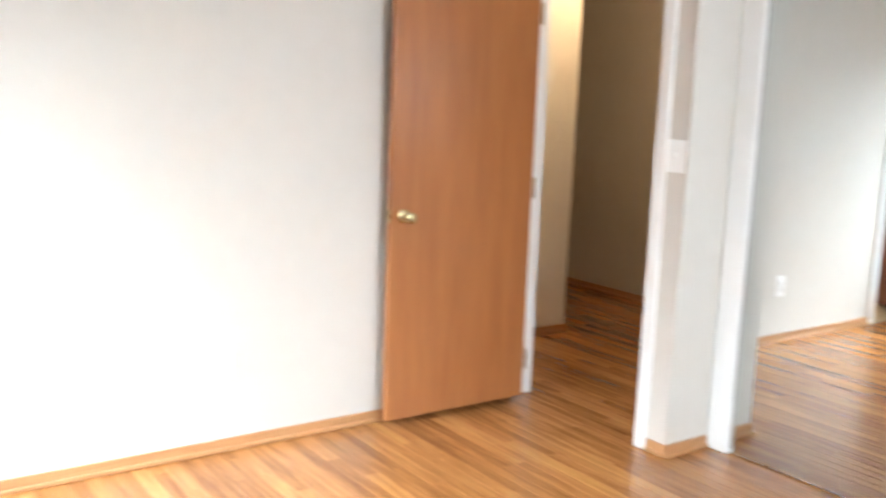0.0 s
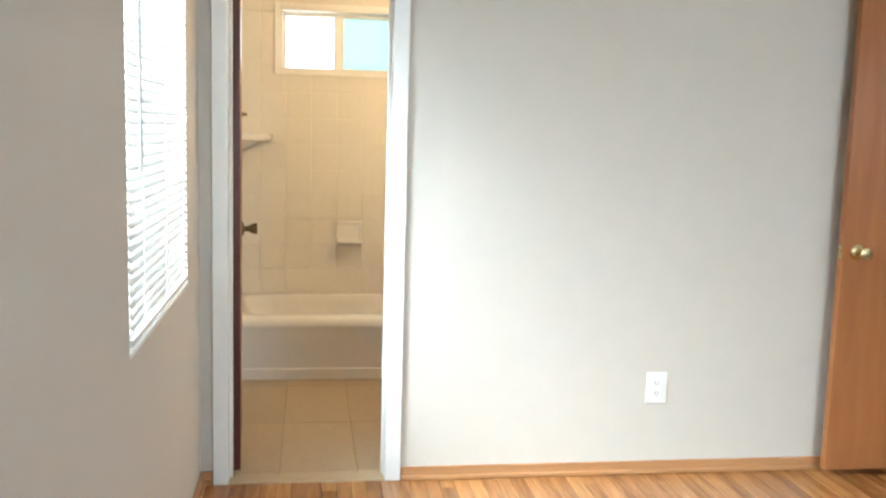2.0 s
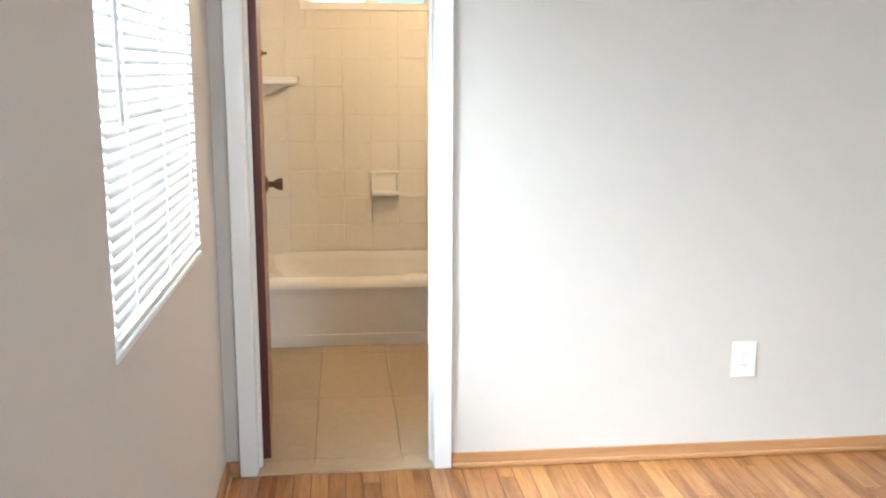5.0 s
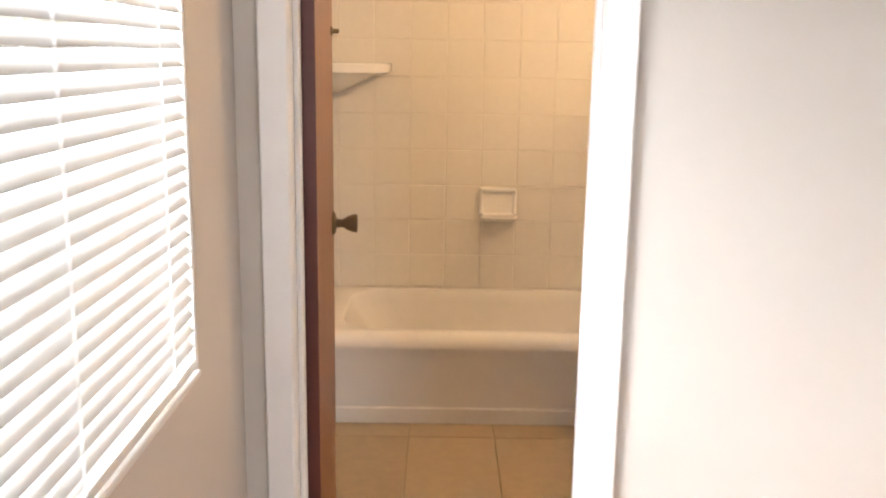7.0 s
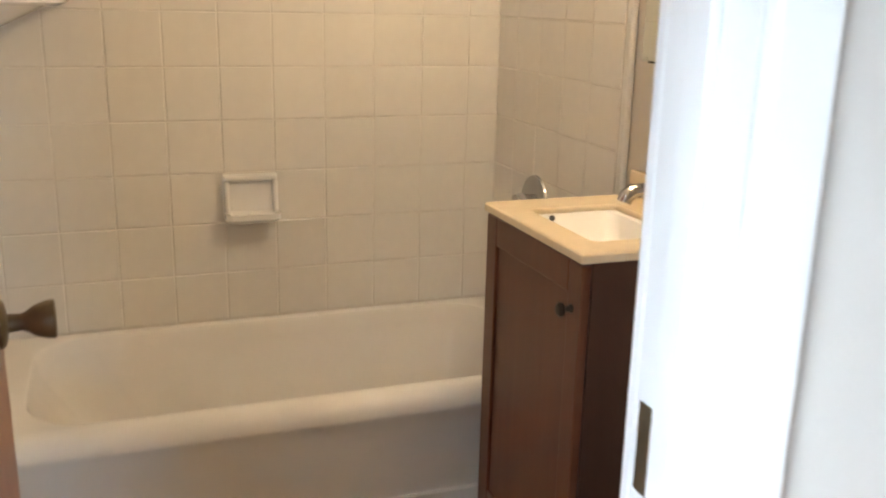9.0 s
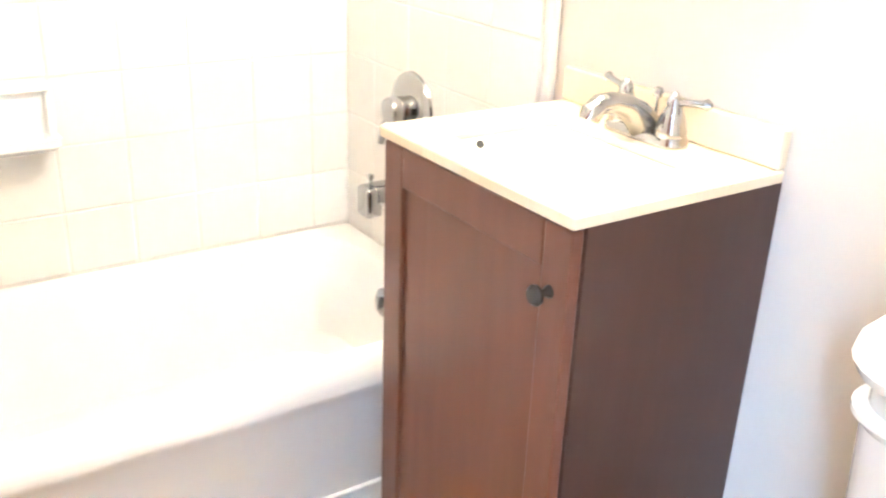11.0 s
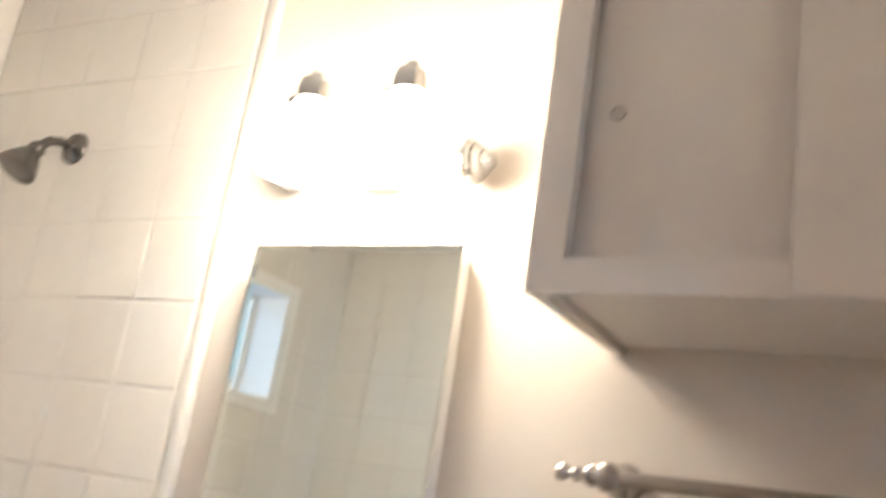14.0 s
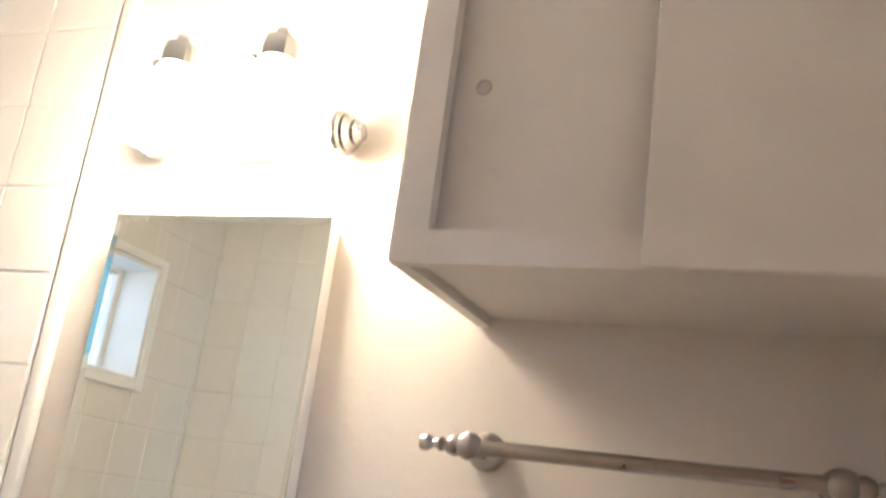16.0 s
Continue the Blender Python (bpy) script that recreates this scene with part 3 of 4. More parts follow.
def door_leaf(name, label, width, height, mat, knob_mat, knob_label, m, knob_z, both=True, depth=0.035):
    """A flush door: hinge at the origin, leaf towards +x, faces at y 0 and -depth."""
    root = thing(name, 0, 0, 0, label, "door", kind="structure")
    part("leaf", box(B(), 0.003, width, -depth, 0, 0.02, height, 0.0015, 1), mat, root)
    kx = width - 0.062
    knob(root, pose(kx, 0, knob_z, -90), knob_mat, knob_label)
    if both:
        knob(root, pose(kx, -depth, knob_z, 90), knob_mat, knob_label)
    else:
        part("rosette", lathe(B(), [(0.031, 0.0), (0.031, 0.004), (0.024, 0.012), (0.02, 0.014)], pose(kx, -depth, knob_z, 90)), knob_mat, root)
    if both:
        part("edge", box(B(), 0.0015, 0.0032, -depth + 0.0005, -0.0005, 0.02, height), M_EDGE, root, "dark maroon hinge edge")
        part("thumb_turn", lathe(B(), [(0.012, 0), (0.012, 0.004), (0.006, 0.006), (0.006, 0.02), (0.002, 0.022)], pose(kx, 0, 1.41, -90), 12), knob_mat, root, "", True)
        part("thumb_turn", lathe(B(), [(0.012, 0), (0.012, 0.004), (0.006, 0.006), (0.006, 0.02), (0.002, 0.022)], pose(kx, -depth, 1.41, 90), 12), knob_mat, root, "", True)
    part("latch_plate", box(B(), width - 0.001, width + 0.001, -depth / 2 - 0.012, -depth / 2 + 0.012, knob_z - 0.028, knob_z + 0.028), knob_mat, root)
    part("latch", box(B(), width + 0.001, width + 0.010, -depth / 2 - 0.006, -depth / 2 + 0.006, knob_z - 0.008, knob_z + 0.008, 0.002), knob_mat, root)
    for hz in (0.2, 1.02, height - 0.2):
        h = part("hinge", lathe(B(), [(0.0065, -0.045), (0.0065, 0.045)], pose(-0.003, 0.006, hz), 10), knob_mat, root)
        part("pin", lathe(B(), [(0.004, 0.045), (0.006, 0.048), (0.001, 0.054)], pose(-0.003, 0.006, hz), 10), knob_mat, h)
    root.matrix_basis = m
    return root


door_leaf("door_2", "flush orange-brown wooden door standing open against the wall", 0.772, 2.008, M_DOOR, M_BRASS, "polished brass knob", pose(3.268, -0.105, 0.010, 0, 0, 180), 0.92, False)
door_leaf("door_1", "dark mahogany-stained bathroom door standing open", 0.595, 2.015, M_DOORM, M_ANTIQUE, "dark antique brass knob", pose(DOOR[0] + 0.003, YB - 0.036, 0, 0, 0, 93.5), 0.915)

# ---------------------------------------------------------------- mirrored closet
clo = thing("trim_closet", XC, YR - 0.05, 0, "white painted casing of the mirrored closet", "closet trim", kind="structure")
part("casing_side", box(B(), XC - 0.018, XC + 0.02, YR - 0.11, YR - 0.003, 0, 2.06, 0.004), M_TRIM, clo)
part("casing_side", box(B(), XC - 0.018, XC + 0.02, -3.42, -3.34, 0, 2.06, 0.004), M_TRIM, clo)
part("casing_head", box(B(), XC - 0.018, XC + 0.019, -3.42, YR - 0.003, 2.061, 2.13, 0.004), M_TRIM, clo)
part("track", box(B(), XC + 0.008, XC + 0.06, -3.34, YR - 0.11, 0.0005, 0.004, 0.001), M_OAK, clo)


def mirror_door(xf, ya, yb):
    root = thing("closet_door", xf, (ya + yb) / 2, 0.01, "sliding closet door faced with a full mirror", "closet door", "mirrored closet doors")
    part("mirror", box(B(), xf, xf + 0.005, ya + 0.004, yb - 0.004, 0.008, 2.03), M_CMIRROR, root)
    part("backing", box(B(), xf + 0.0055, xf + 0.02, ya + 0.004, yb - 0.004, 0.024, 2.03), M_DARK, root)
    part("rail", box(B(), xf + 0.0005, xf + 0.022, ya, yb, 0.0045, 0.0078, 0.001, 1), M_NICKEL, root)
    part("rail", box(B(), xf - 0.003, xf + 0.022, ya, yb, 2.0305, 2.05, 0.002), M_NICKEL, root)
    part("stile", box(B(), xf - 0.003, xf + 0.022, ya - 0.002, ya + 0.0035, 0.024, 2.03), M_NICKEL, root)
    part("stile", box(B(), xf - 0.003, xf + 0.022, yb - 0.0035, yb + 0.002, 0.024, 2.03), M_NICKEL, root)


mirror_door(XC + 0.006, -2.2, YR - 0.114)
mirror_door(XC + 0.034, -3.336, -2.17)

# ---------------------------------------------------------------- bathroom: tub
tub = thing("bathtub", 0.72, 1.79, 0, "white enamelled alcove bathtub with a plain apron", "bathtub")
TX0, TX1, TY0, TY1, TZ = XL + 0.014, XT - 0.002, 1.458, YF - 0.002, 0.352
FZ = 0.345        # the front rim lies a little lower than the ledge at the wall


def tub_ring(ya, z, r, x0=TX0, x1=TX1, yb=TY1, lift=0.0):
    ring = rrect(x0, x1, ya, yb, r, z)
    return [Vector((v.x, v.y, v.z + lift * min(1.0, max(0.0, (v.y - TY0) / 0.25)))) for v in ring]


bm = B()
rings = [tub_ring(TY0 + 0.014, 0.0, 0.004), tub_ring(TY0 + 0.010, 0.25, 0.004), tub_ring(TY0 + 0.004, FZ - 0.06, 0.004)]
for a in range(0, 91, 10):
    rings.append(tub_ring(TY0 + 0.05 - 0.05 * math.cos(radians(a)), FZ - 0.05 + 0.05 * math.sin(radians(a)), 0.004 + 0.0001 * a, lift=TZ - FZ if a > 60 else 0.0))
IX0, IX1, IY0, IY1 = TX0 + 0.10, TX1 - 0.06, TY0 + 0.085, TY1 - 0.03
for grow, z, r in ((0.016, FZ + 0.001, 0.16), (0.006, FZ - 0.003, 0.15), (0.0, FZ - 0.014, 0.145), (-0.008, FZ - 0.05, 0.14)):
    rings.append(tub_ring(IY0 - grow, z, r, IX0 - grow, IX1 + grow, IY1 + grow, TZ - FZ))
rings.append(tub_ring(IY0 + 0.035, 0.10, 0.12, IX0 + 0.14, IX1 - 0.04, IY1 - 0.03))
rings.append(tub_ring(IY0 + 0.08, 0.062, 0.10, IX0 + 0.21, IX1 - 0.08, IY1 - 0.06))
part("shell", loft(bm, rings), M_TUB, tub, "", True)
part("skirt", box(B(), TX0, TX1, TY0 + 0.002, TY0 + 0.03, 0.0, 0.062, 0.004), M_TUB, tub)
ovf = part("overflow_plate", lathe(B(), [(0.036, 0), (0.036, 0.004), (0.030, 0.008), (0.004, 0.010)], pose(IX1 - 0.012, 1.82, TZ - 0.085, 0, -84, 0)), M_CHROME, tub, "chrome overflow plate", True)
part("lever", box(B(), IX1 - 0.035, IX1 - 0.02, 1.815, 1.825, TZ - 0.097, TZ - 0.067, 0.003), M_CHROME, ovf)

# ---------------------------------------------------------------- soap dish, corner shelf
dish = thing("soap_dish", 0.66, YF, 0.70, "white ceramic soap dish set into the tiles", "soap dish")
sx0, sx1, sz0, sz1 = 0.560, 0.721, 0.667, 0.803
part("plate", box(B(), sx0, sx1, YF - 0.012, YF - 0.0005, sz0, sz1, 0.006, 3), M_PORC, dish)
part("rim", box(B(), sx0 + 0.004, sx1 - 0.004, YF - 0.028, YF - 0.012, sz1 - 0.018, sz1 - 0.002, 0.006, 3), M_PORC, dish)
part("rim", box(B(), sx0 + 0.002, sx0 + 0.018, YF - 0.036, YF - 0.012, sz0 + 0.02, sz1 - 0.018, 0.007, 3), M_PORC, dish)
part("rim", box(B(), sx1 - 0.018, sx1 - 0.002, YF - 0.036, YF - 0.012, sz0 + 0.02, sz1 - 0.018, 0.007, 3), M_PORC, dish)
part("tray", loft(B(), [rrect(sx0 + 0.012, sx1 - 0.012, YF - 0.055, YF - 0.008, 0.012, sz0 - 0.004), rrect(sx0, sx1, YF - 0.082, YF - 0.008, 0.02, sz0 + 0.012), rrect(sx0, sx1, YF - 0.085, YF - 0.008, 0.02, sz0 + 0.028), rrect(sx0 + 0.01, sx1 - 0.01, YF - 0.075, YF - 0.012, 0.016, sz0 + 0.026), rrect(sx0 + 0.02, sx1 - 0.02, YF - 0.065, YF - 0.018, 0.012, sz0 + 0.014)]), M_PORC, dish, "", True)


def corner_shelf(z):
    root = thing("corner_shelf", XL + 0.014, YF, z, "white ceramic corner shelf in the tub alcove", "shelf")
    bm = B()
    ring = lambda d, zz: [Vector((XL + 0.0125, YF - 0.0005, zz))] + [Vector((XL + 0.0125 + d * math.sin(radians(a)) ** 0.55, YF - 0.0005 - d * math.cos(radians(a)) ** 0.55, zz)) for a in range(0, 91, 6)]
    part("top", loft(bm, [ring(0.238, z - 0.044), ring(0.252, z - 0.036), ring(0.256, z - 0.006), ring(0.25, z)]), M_PORC, root, "", True)
    part("bracket", loft(B(), [ring(0.05, z - 0.12), ring(0.12, z - 0.085), ring(0.21, z - 0.0405)]), M_PORC, root, "", True)


corner_shelf(1.318)

# ---------------------------------------------------------------- shower fittings
yv, zv = 1.83, 0.735
sh = thing("wall_shower", XT, 1.818, 2.008, "dark chrome shower head on a bent wall arm", "shower")
part("flange", lathe(B(), [(0.034, 0), (0.032, 0.006), (0.014, 0.014), (0.011, 0.02)], pose(XT - 0.0005, 1.818, 2.028, 0, -90, 0)), M_GUN, sh, "", True)
part("arm", tube(B(), [(XT - 0.01, 1.818, 2.028), (XT - 0.04, 1.815, 2.026), (XT - 0.066, 1.811, 2.016), (XT - 0.09, 1.806, 1.994)], 0.0095), M_GUN, sh, "", True)
part("head", lathe(B(), [(0.012, 0.0), (0.017, 0.008), (0.015, 0.02), (0.024, 0.034), (0.038, 0.064), (0.039, 0.072), (0.03, 0.076)], pose(XT - 0.086, 1.807, 1.997, 180, 30, 0)), M_GUN, sh, "", True)
va = thing("shower_valve", XT, yv, zv, "chrome shower valve with a round escutcheon", "faucet")
part("escutcheon", lathe(B(), [(0.085, 0), (0.083, 0.006), (0.07, 0.014), (0.045, 0.019), (0.03, 0.02)], pose(XT - 0.0005, yv, zv, 0, -90, 0), 40), M_CHROME, va, "", True)
part("handle", lathe(B(), [(0.028, 0.02), (0.031, 0.03), (0.034, 0.05), (0.03, 0.066), (0.012, 0.072)], pose(XT, yv, zv, 0, -90, 0)), M_CHROME, va, "", True)
part("lever", tube(B(), [(XT - 0.055, yv, zv - 0.01), (XT - 0.066, yv + 0.014, zv - 0.043), (XT - 0.07, yv + 0.022, zv - 0.078)], [0.013, 0.011, 0.008]), M_CHROME, va, "", True)
sp = thing("tub_spout", XT, 1.8175, 0.55, "chrome tub spout with a diverter knob", "spout")
part("body", box(B(), XT - 0.125, XT - 0.0005, 1.79, 1.845, 0.525, 0.575, 0.014, 4), M_CHROME, sp, "", True)
part("nose", box(B(), XT - 0.14, XT - 0.095, 1.79, 1.845, 0.50, 0.573, 0.012, 4), M_CHROME, sp, "", True)
part("diverter", lathe(B(), [(0.004, 0), (0.004, 0.012), (0.008, 0.015), (0.008, 0.024), (0.003, 0.026)], pose(XT - 0.115, 1.8175, 0.574)), M_CHROME, sp, "", True)

# ---------------------------------------------------------------- vanity
VX, VY0, VY1, VZ = 1.050, 0.858, 1.326, 0.868
van = thing("vanity_cabinet", 1.27, 1.1, 0, "dark cherry-stained vanity cabinet with one door", "cabinet")
cx0, cy0, cy1 = VX + 0.026, VY0 + 0.002, VY1 - 0.005
part("side_panel", box(B(), cx0, XB - 0.001, cy0, cy0 + 0.016, 0, VZ - 0.0185, 0.001, 1), M_VANS, van, "plain brown side panel, darker than the door")
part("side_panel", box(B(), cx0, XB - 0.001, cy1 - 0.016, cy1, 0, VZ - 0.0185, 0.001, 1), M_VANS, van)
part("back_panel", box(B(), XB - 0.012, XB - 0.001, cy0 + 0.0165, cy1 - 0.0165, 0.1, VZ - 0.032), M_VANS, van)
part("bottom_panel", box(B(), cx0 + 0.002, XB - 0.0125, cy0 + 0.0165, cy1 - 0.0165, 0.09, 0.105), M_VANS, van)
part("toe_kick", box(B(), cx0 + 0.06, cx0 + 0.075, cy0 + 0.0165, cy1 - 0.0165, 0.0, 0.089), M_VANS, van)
part("face_frame", box(B(), cx0 + 0.0005, cx0 + 0.019, cy0 + 0.0165, cy1 - 0.0165, VZ - 0.075, VZ - 0.032), M_VAN, van)
vd = part("door", box(B(), VX + 0.0135, VX + 0.022, cy0 + 0.055, cy1 - 0.055, 0.165, VZ - 0.092), M_VAN, van)
dz0, dz1 = 0.105, VZ - 0.024
for nm, a in (("stile", (cy0 + 0.004, cy0 + 0.058, dz0, dz1)), ("stile", (cy1 - 0.058, cy1 - 0.004, dz0, dz1)),
              ("rail", (cy0 + 0.0582, cy1 - 0.0582, dz0, dz0 + 0.065)), ("rail", (cy0 + 0.0582, cy1 - 0.0582, dz1 - 0.065, dz1))):
    part(nm, box(B(), VX + 0.006, VX + 0.0255, a[0], a[1], a[2], a[3], 0.003), M_VAN, vd)
part("knob", lathe(B(), [(0.009, 0), (0.008, 0.003), (0.005, 0.008), (0.005, 0.014), (0.0135, 0.02), (0.0145, 0.025), (0.010, 0.03), (0.002, 0.031)], pose(VX + 0.006, cy0 + 0.038, 0.752, 0, -90, 0)), M_BRONZE, vd, "dark bronze knob", True)

top = thing("countertop", 1.26, 1.1, VZ, "cream cultured-marble vanity top with an undermount basin", "countertop")
bm = B()
BX0, BX1, BY0, BY1 = 1.116, 1.338, 0.938, 1.232
o = [rrect(VX, XB - 0.001, VY0, VY1, 0.006, VZ - 0.018, 4), rrect(VX, XB - 0.001, VY0, VY1, 0.006, VZ - 0.003, 4), rrect(VX + 0.003, XB - 0.001, VY0 + 0.003, VY1 - 0.003, 0.006, VZ, 4),
     rrect(BX0, BX1, BY0, BY1, 0.02, VZ, 4), rrect(BX0 + 0.003, BX1 - 0.003, BY0 + 0.003, BY1 - 0.003, 0.02, VZ - 0.004, 4), rrect(BX0 + 0.003, BX1 - 0.003, BY0 + 0.003, BY1 - 0.003, 0.02, VZ - 0.011, 4), rrect(BX0 - 0.004, BX1 + 0.004, BY0 - 0.004, BY1 + 0.004, 0.02, VZ - 0.018, 4)]
loft(bm, o + [o[0]], False)
part("slab", bm, M_MARBLE, top, "", True)
part("backsplash", box(B(), XB - 0.019, XB - 0.001, VY0, VY1, VZ + 0.0005, VZ + 0.060, 0.004, 3), M_MARBLE, top)
bm = B()
o = [rrect(BX0 + 0.0005, BX1 - 0.0005, BY0 + 0.0005, BY1 - 0.0005, 0.02, VZ - 0.016, 5), rrect(BX0 + 0.004, BX1 - 0.004, BY0 + 0.004, BY1 - 0.004, 0.02, VZ - 0.0125, 5), rrect(BX0 + 0.010, BX1 - 0.012, BY0 + 0.012, BY1 - 0.012, 0.03, VZ - 0.016, 5),
     rrect(BX0 + 0.045, BX1 - 0.03, BY0 + 0.05, BY1 - 0.05, 0.03, VZ - 0.070, 5), rrect(BX0 + 0.065, BX1 - 0.055, BY0 + 0.085, BY1 - 0.085, 0.03, VZ - 0.088, 5)]
loft(bm, o, False)
bm.faces.new([v for v in bm.verts][-len(o[0]):])
bs = part("basin", bm, M_BASIN, top, "white porcelain basin", True)
part("drain", lathe(B(), [(0.022, 0), (0.022, 0.003), (0.012, 0.004)], pose((BX0 + BX1) / 2, (BY0 + BY1) / 2, VZ - 0.0878)), M_CHROME, bs, "chrome drain")
# Dark disc on the basin wall in place of a shaded opening.
part("overflow_hole", lathe(B(), [(0.007, 0), (0.007, 0.002)], pose(1.168, BY1 - 0.0175, VZ - 0.020, 55, 0, 0), 12), M_DARK, bs)

# faucet
fa = thing("vanity_faucet", 1.40, 1.10, VZ, "chrome two-handle centreset faucet", "faucet")
fx, fy = 1.384, 1.076
part("base", loft(B(), [rrect(fx - 0.027, fx + 0.027, fy - 0.079, fy + 0.079, 0.026, VZ + 0.0004, 6), rrect(fx - 0.027, fx + 0.027, fy - 0.079, fy + 0.079, 0.026, VZ + 0.010, 6), rrect(fx - 0.022, fx + 0.022, fy - 0.074, fy + 0.074, 0.021, VZ + 0.018, 6)]), M_CHROME, fa, "", True)
part("spout", tube(B(), [(fx + 0.002, fy, VZ + 0.010), (fx - 0.010, fy, VZ + 0.026), (fx - 0.028, fy, VZ + 0.042), (fx - 0.052, fy, VZ + 0.056), (fx - 0.080, fy, VZ + 0.064), (fx - 0.103, fy, VZ + 0.063), (fx - 0.118, fy, VZ + 0.052), (fx - 0.122, fy, VZ + 0.041)],
                  [0.027, 0.026, 0.023, 0.0185, 0.016, 0.0165, 0.017, 0.0155], 18), M_CHROME, fa, "", True)
part("lift_rod", lathe(B(), [(0.003, 0.0), (0.003, 0.042), (0.007, 0.044), (0.0085, 0.051), (0.006, 0.058), (0.002, 0.060)], pose(fx + 0.018, fy, VZ + 0.018)), M_CHROME, fa, "", True)
for s in (-1, 1):
    h = part("handle", lathe(B(), [(0.024, 0.0), (0.0245, 0.012), (0.021, 0.026), (0.015, 0.043), (0.012, 0.051), (0.0125, 0.056), (0.009, 0.063), (0.0045, 0.069), (0.001, 0.071)], pose(fx, fy + s * 0.051, VZ + 0.012)), M_CHROME, fa, "", True)
    part("lever", tube(B(), [(fx, fy + s * 0.051, VZ + 0.066), (fx + 0.004, fy + s * 0.075, VZ + 0.070), (fx + 0.008, fy + s * 0.096, VZ + 0.072), (fx + 0.010, fy + s * 0.104, VZ + 0.073), (fx + 0.011, fy + s * 0.112, VZ + 0.073)], [0.006, 0.0052, 0.006, 0.0095, 0.004], 12), M_CHROME, h, "", True)

# ---------------------------------------------------------------- mirror cabinet
MY0, MY1, MZ0, MZ1, MX = 0.888, 1.274, 1.186, 1.817, 1.402
mc = thing("mirror_cabinet", MX, 1.09, MZ0, "frameless mirrored medicine cabinet on the wall", "mirror")
part("body", box(B(), MX + 0.0075, XB - 0.0005, MY0 + 0.006, MY1 - 0.006, MZ0 + 0.012, MZ1 - 0.006, 0.001, 1), M_TRIM, mc)
bm = B()
b2 = 0.012
loft(bm, [[Vector((MX + 0.005, y, z)) for y, z in ((MY0, MZ0), (MY1, MZ0), (MY1, MZ1), (MY0, MZ1))], [Vector((MX + 0.0015 + (0.003 if z > 1.5 else 0.0), y, z)) for y, z in ((MY0, MZ0), (MY1, MZ0), (MY1, MZ1), (MY0, MZ1))],
          [Vector((MX + (0.0034 if z > 1.5 else 0.0), y, z)) for y, z in ((MY0 + b2, MZ0 + b2), (MY1 - b2, MZ0 + b2), (MY1 - b2, MZ1 - b2), (MY0 + b2, MZ1 - b2))]])
part("mirror", bm, M_MIRROR, mc, "bevelled mirror glass")
part("bottom_clip", box(B(), MX - 0.002, MX + 0.01, MY0 + 0.17, MY0 + 0.23, MZ0 - 0.006, MZ0 + 0.003, 0.001), M_NICKEL, mc)
part("edge_wear", box(B(), MX - 0.0006, MX + 0.004, MY1 - 0.23, MY1 - 0.03, MZ0 - 0.0015, MZ0 + 0.0025), M_DARK, mc, "dark desilvered lower edge of the mirror")

# ---------------------------------------------------------------- vanity light
vl = thing("vanity_light", XB, 1.09, 1.97, "two-shade chrome vanity light, switched on", "wall lamp")
lx = XB - 0.12
part("back_bar", tube(B(), [(XB - 0.026, 0.900, 1.95), (XB - 0.026, 1.236, 1.95)], 0.014), M_CHROME, vl, "", True)
for y, s in ((0.900, 90), (1.236, -90)):
    part("end_cap", lathe(B(), [(0.030, -0.012), (0.037, 0.0), (0.036, 0.006), (0.029, 0.010), (0.031, 0.014), (0.027, 0.019), (0.019, 0.022), (0.020, 0.027), (0.013, 0.031), (0.013, 0.036), (0.004, 0.040)], pose(XB - 0.034, y, 1.95, s, 0, 0)), M_CHROME, vl, "", True)
part("canopy", box(B(), XB - 0.026, XB - 0.0005, 1.02, 1.11, 1.915, 1.995, 0.006, 3), M_CHROME, vl)
for y in (0.976, 1.153):
    part("arm", tube(B(), [(XB - 0.026, y, 1.95), (XB - 0.065, y, 1.993), (XB - 0.09, y, 2.038), (lx, y, 2.063)], 0.007), M_CHROME, vl, "", True)
    so = part("socket", lathe(B(), [(0.026, -0.045), (0.027, -0.02), (0.024, -0.004), (0.012, 0.004), (0.010, 0.012), (0.002, 0.014)], pose(lx, y, 2.066)), M_CHROME, vl, "", True)
    part("thumb_screw", lathe(B(), [(0.003, 0), (0.003, 0.012), (0.006, 0.013), (0.006, 0.02)], pose(lx, y + 0.025, 2.036, -90), 10), M_CHROME, so)
    part("shade", lathe(B(), [(0.027, 0.0), (0.036, -0.02), (0.045, -0.055), (0.056, -0.095), (0.066, -0.12), (0.064, -0.12), (0.054, -0.095), (0.043, -0.055), (0.034, -0.02), (0.024, -0.003)], pose(lx, y, 2.026)), M_SHADE, vl, "glowing white glass bell shade", True).visible_shadow = False

# ---------------------------------------------------------------- wall cabinet over the toilet
WX, WY1, WZ = 1.139, 0.663, 1.676
WY0, WT = YB + 0.002, ZC - 0.012
wc = thing("wall_cabinet", WX, 0.4, WZ, "white painted wall cabinet with sliding panels", "cabinet")
part("side_panel", box(B(), WX + 0.019, XB - 0.001, WY1 - 0.018, WY1, WZ, WT), M_BWALL, wc)
part("side_panel", box(B(), WX + 0.019, XB - 0.001, WY0, WY0 + 0.018, WZ, WT), M_BWALL, wc)
part("bottom_panel", box(B(), WX + 0.019, XB - 0.001, WY0 + 0.0182, WY1 - 0.0182, WZ + 0.012, WZ + 0.028), M_BWALL, wc)
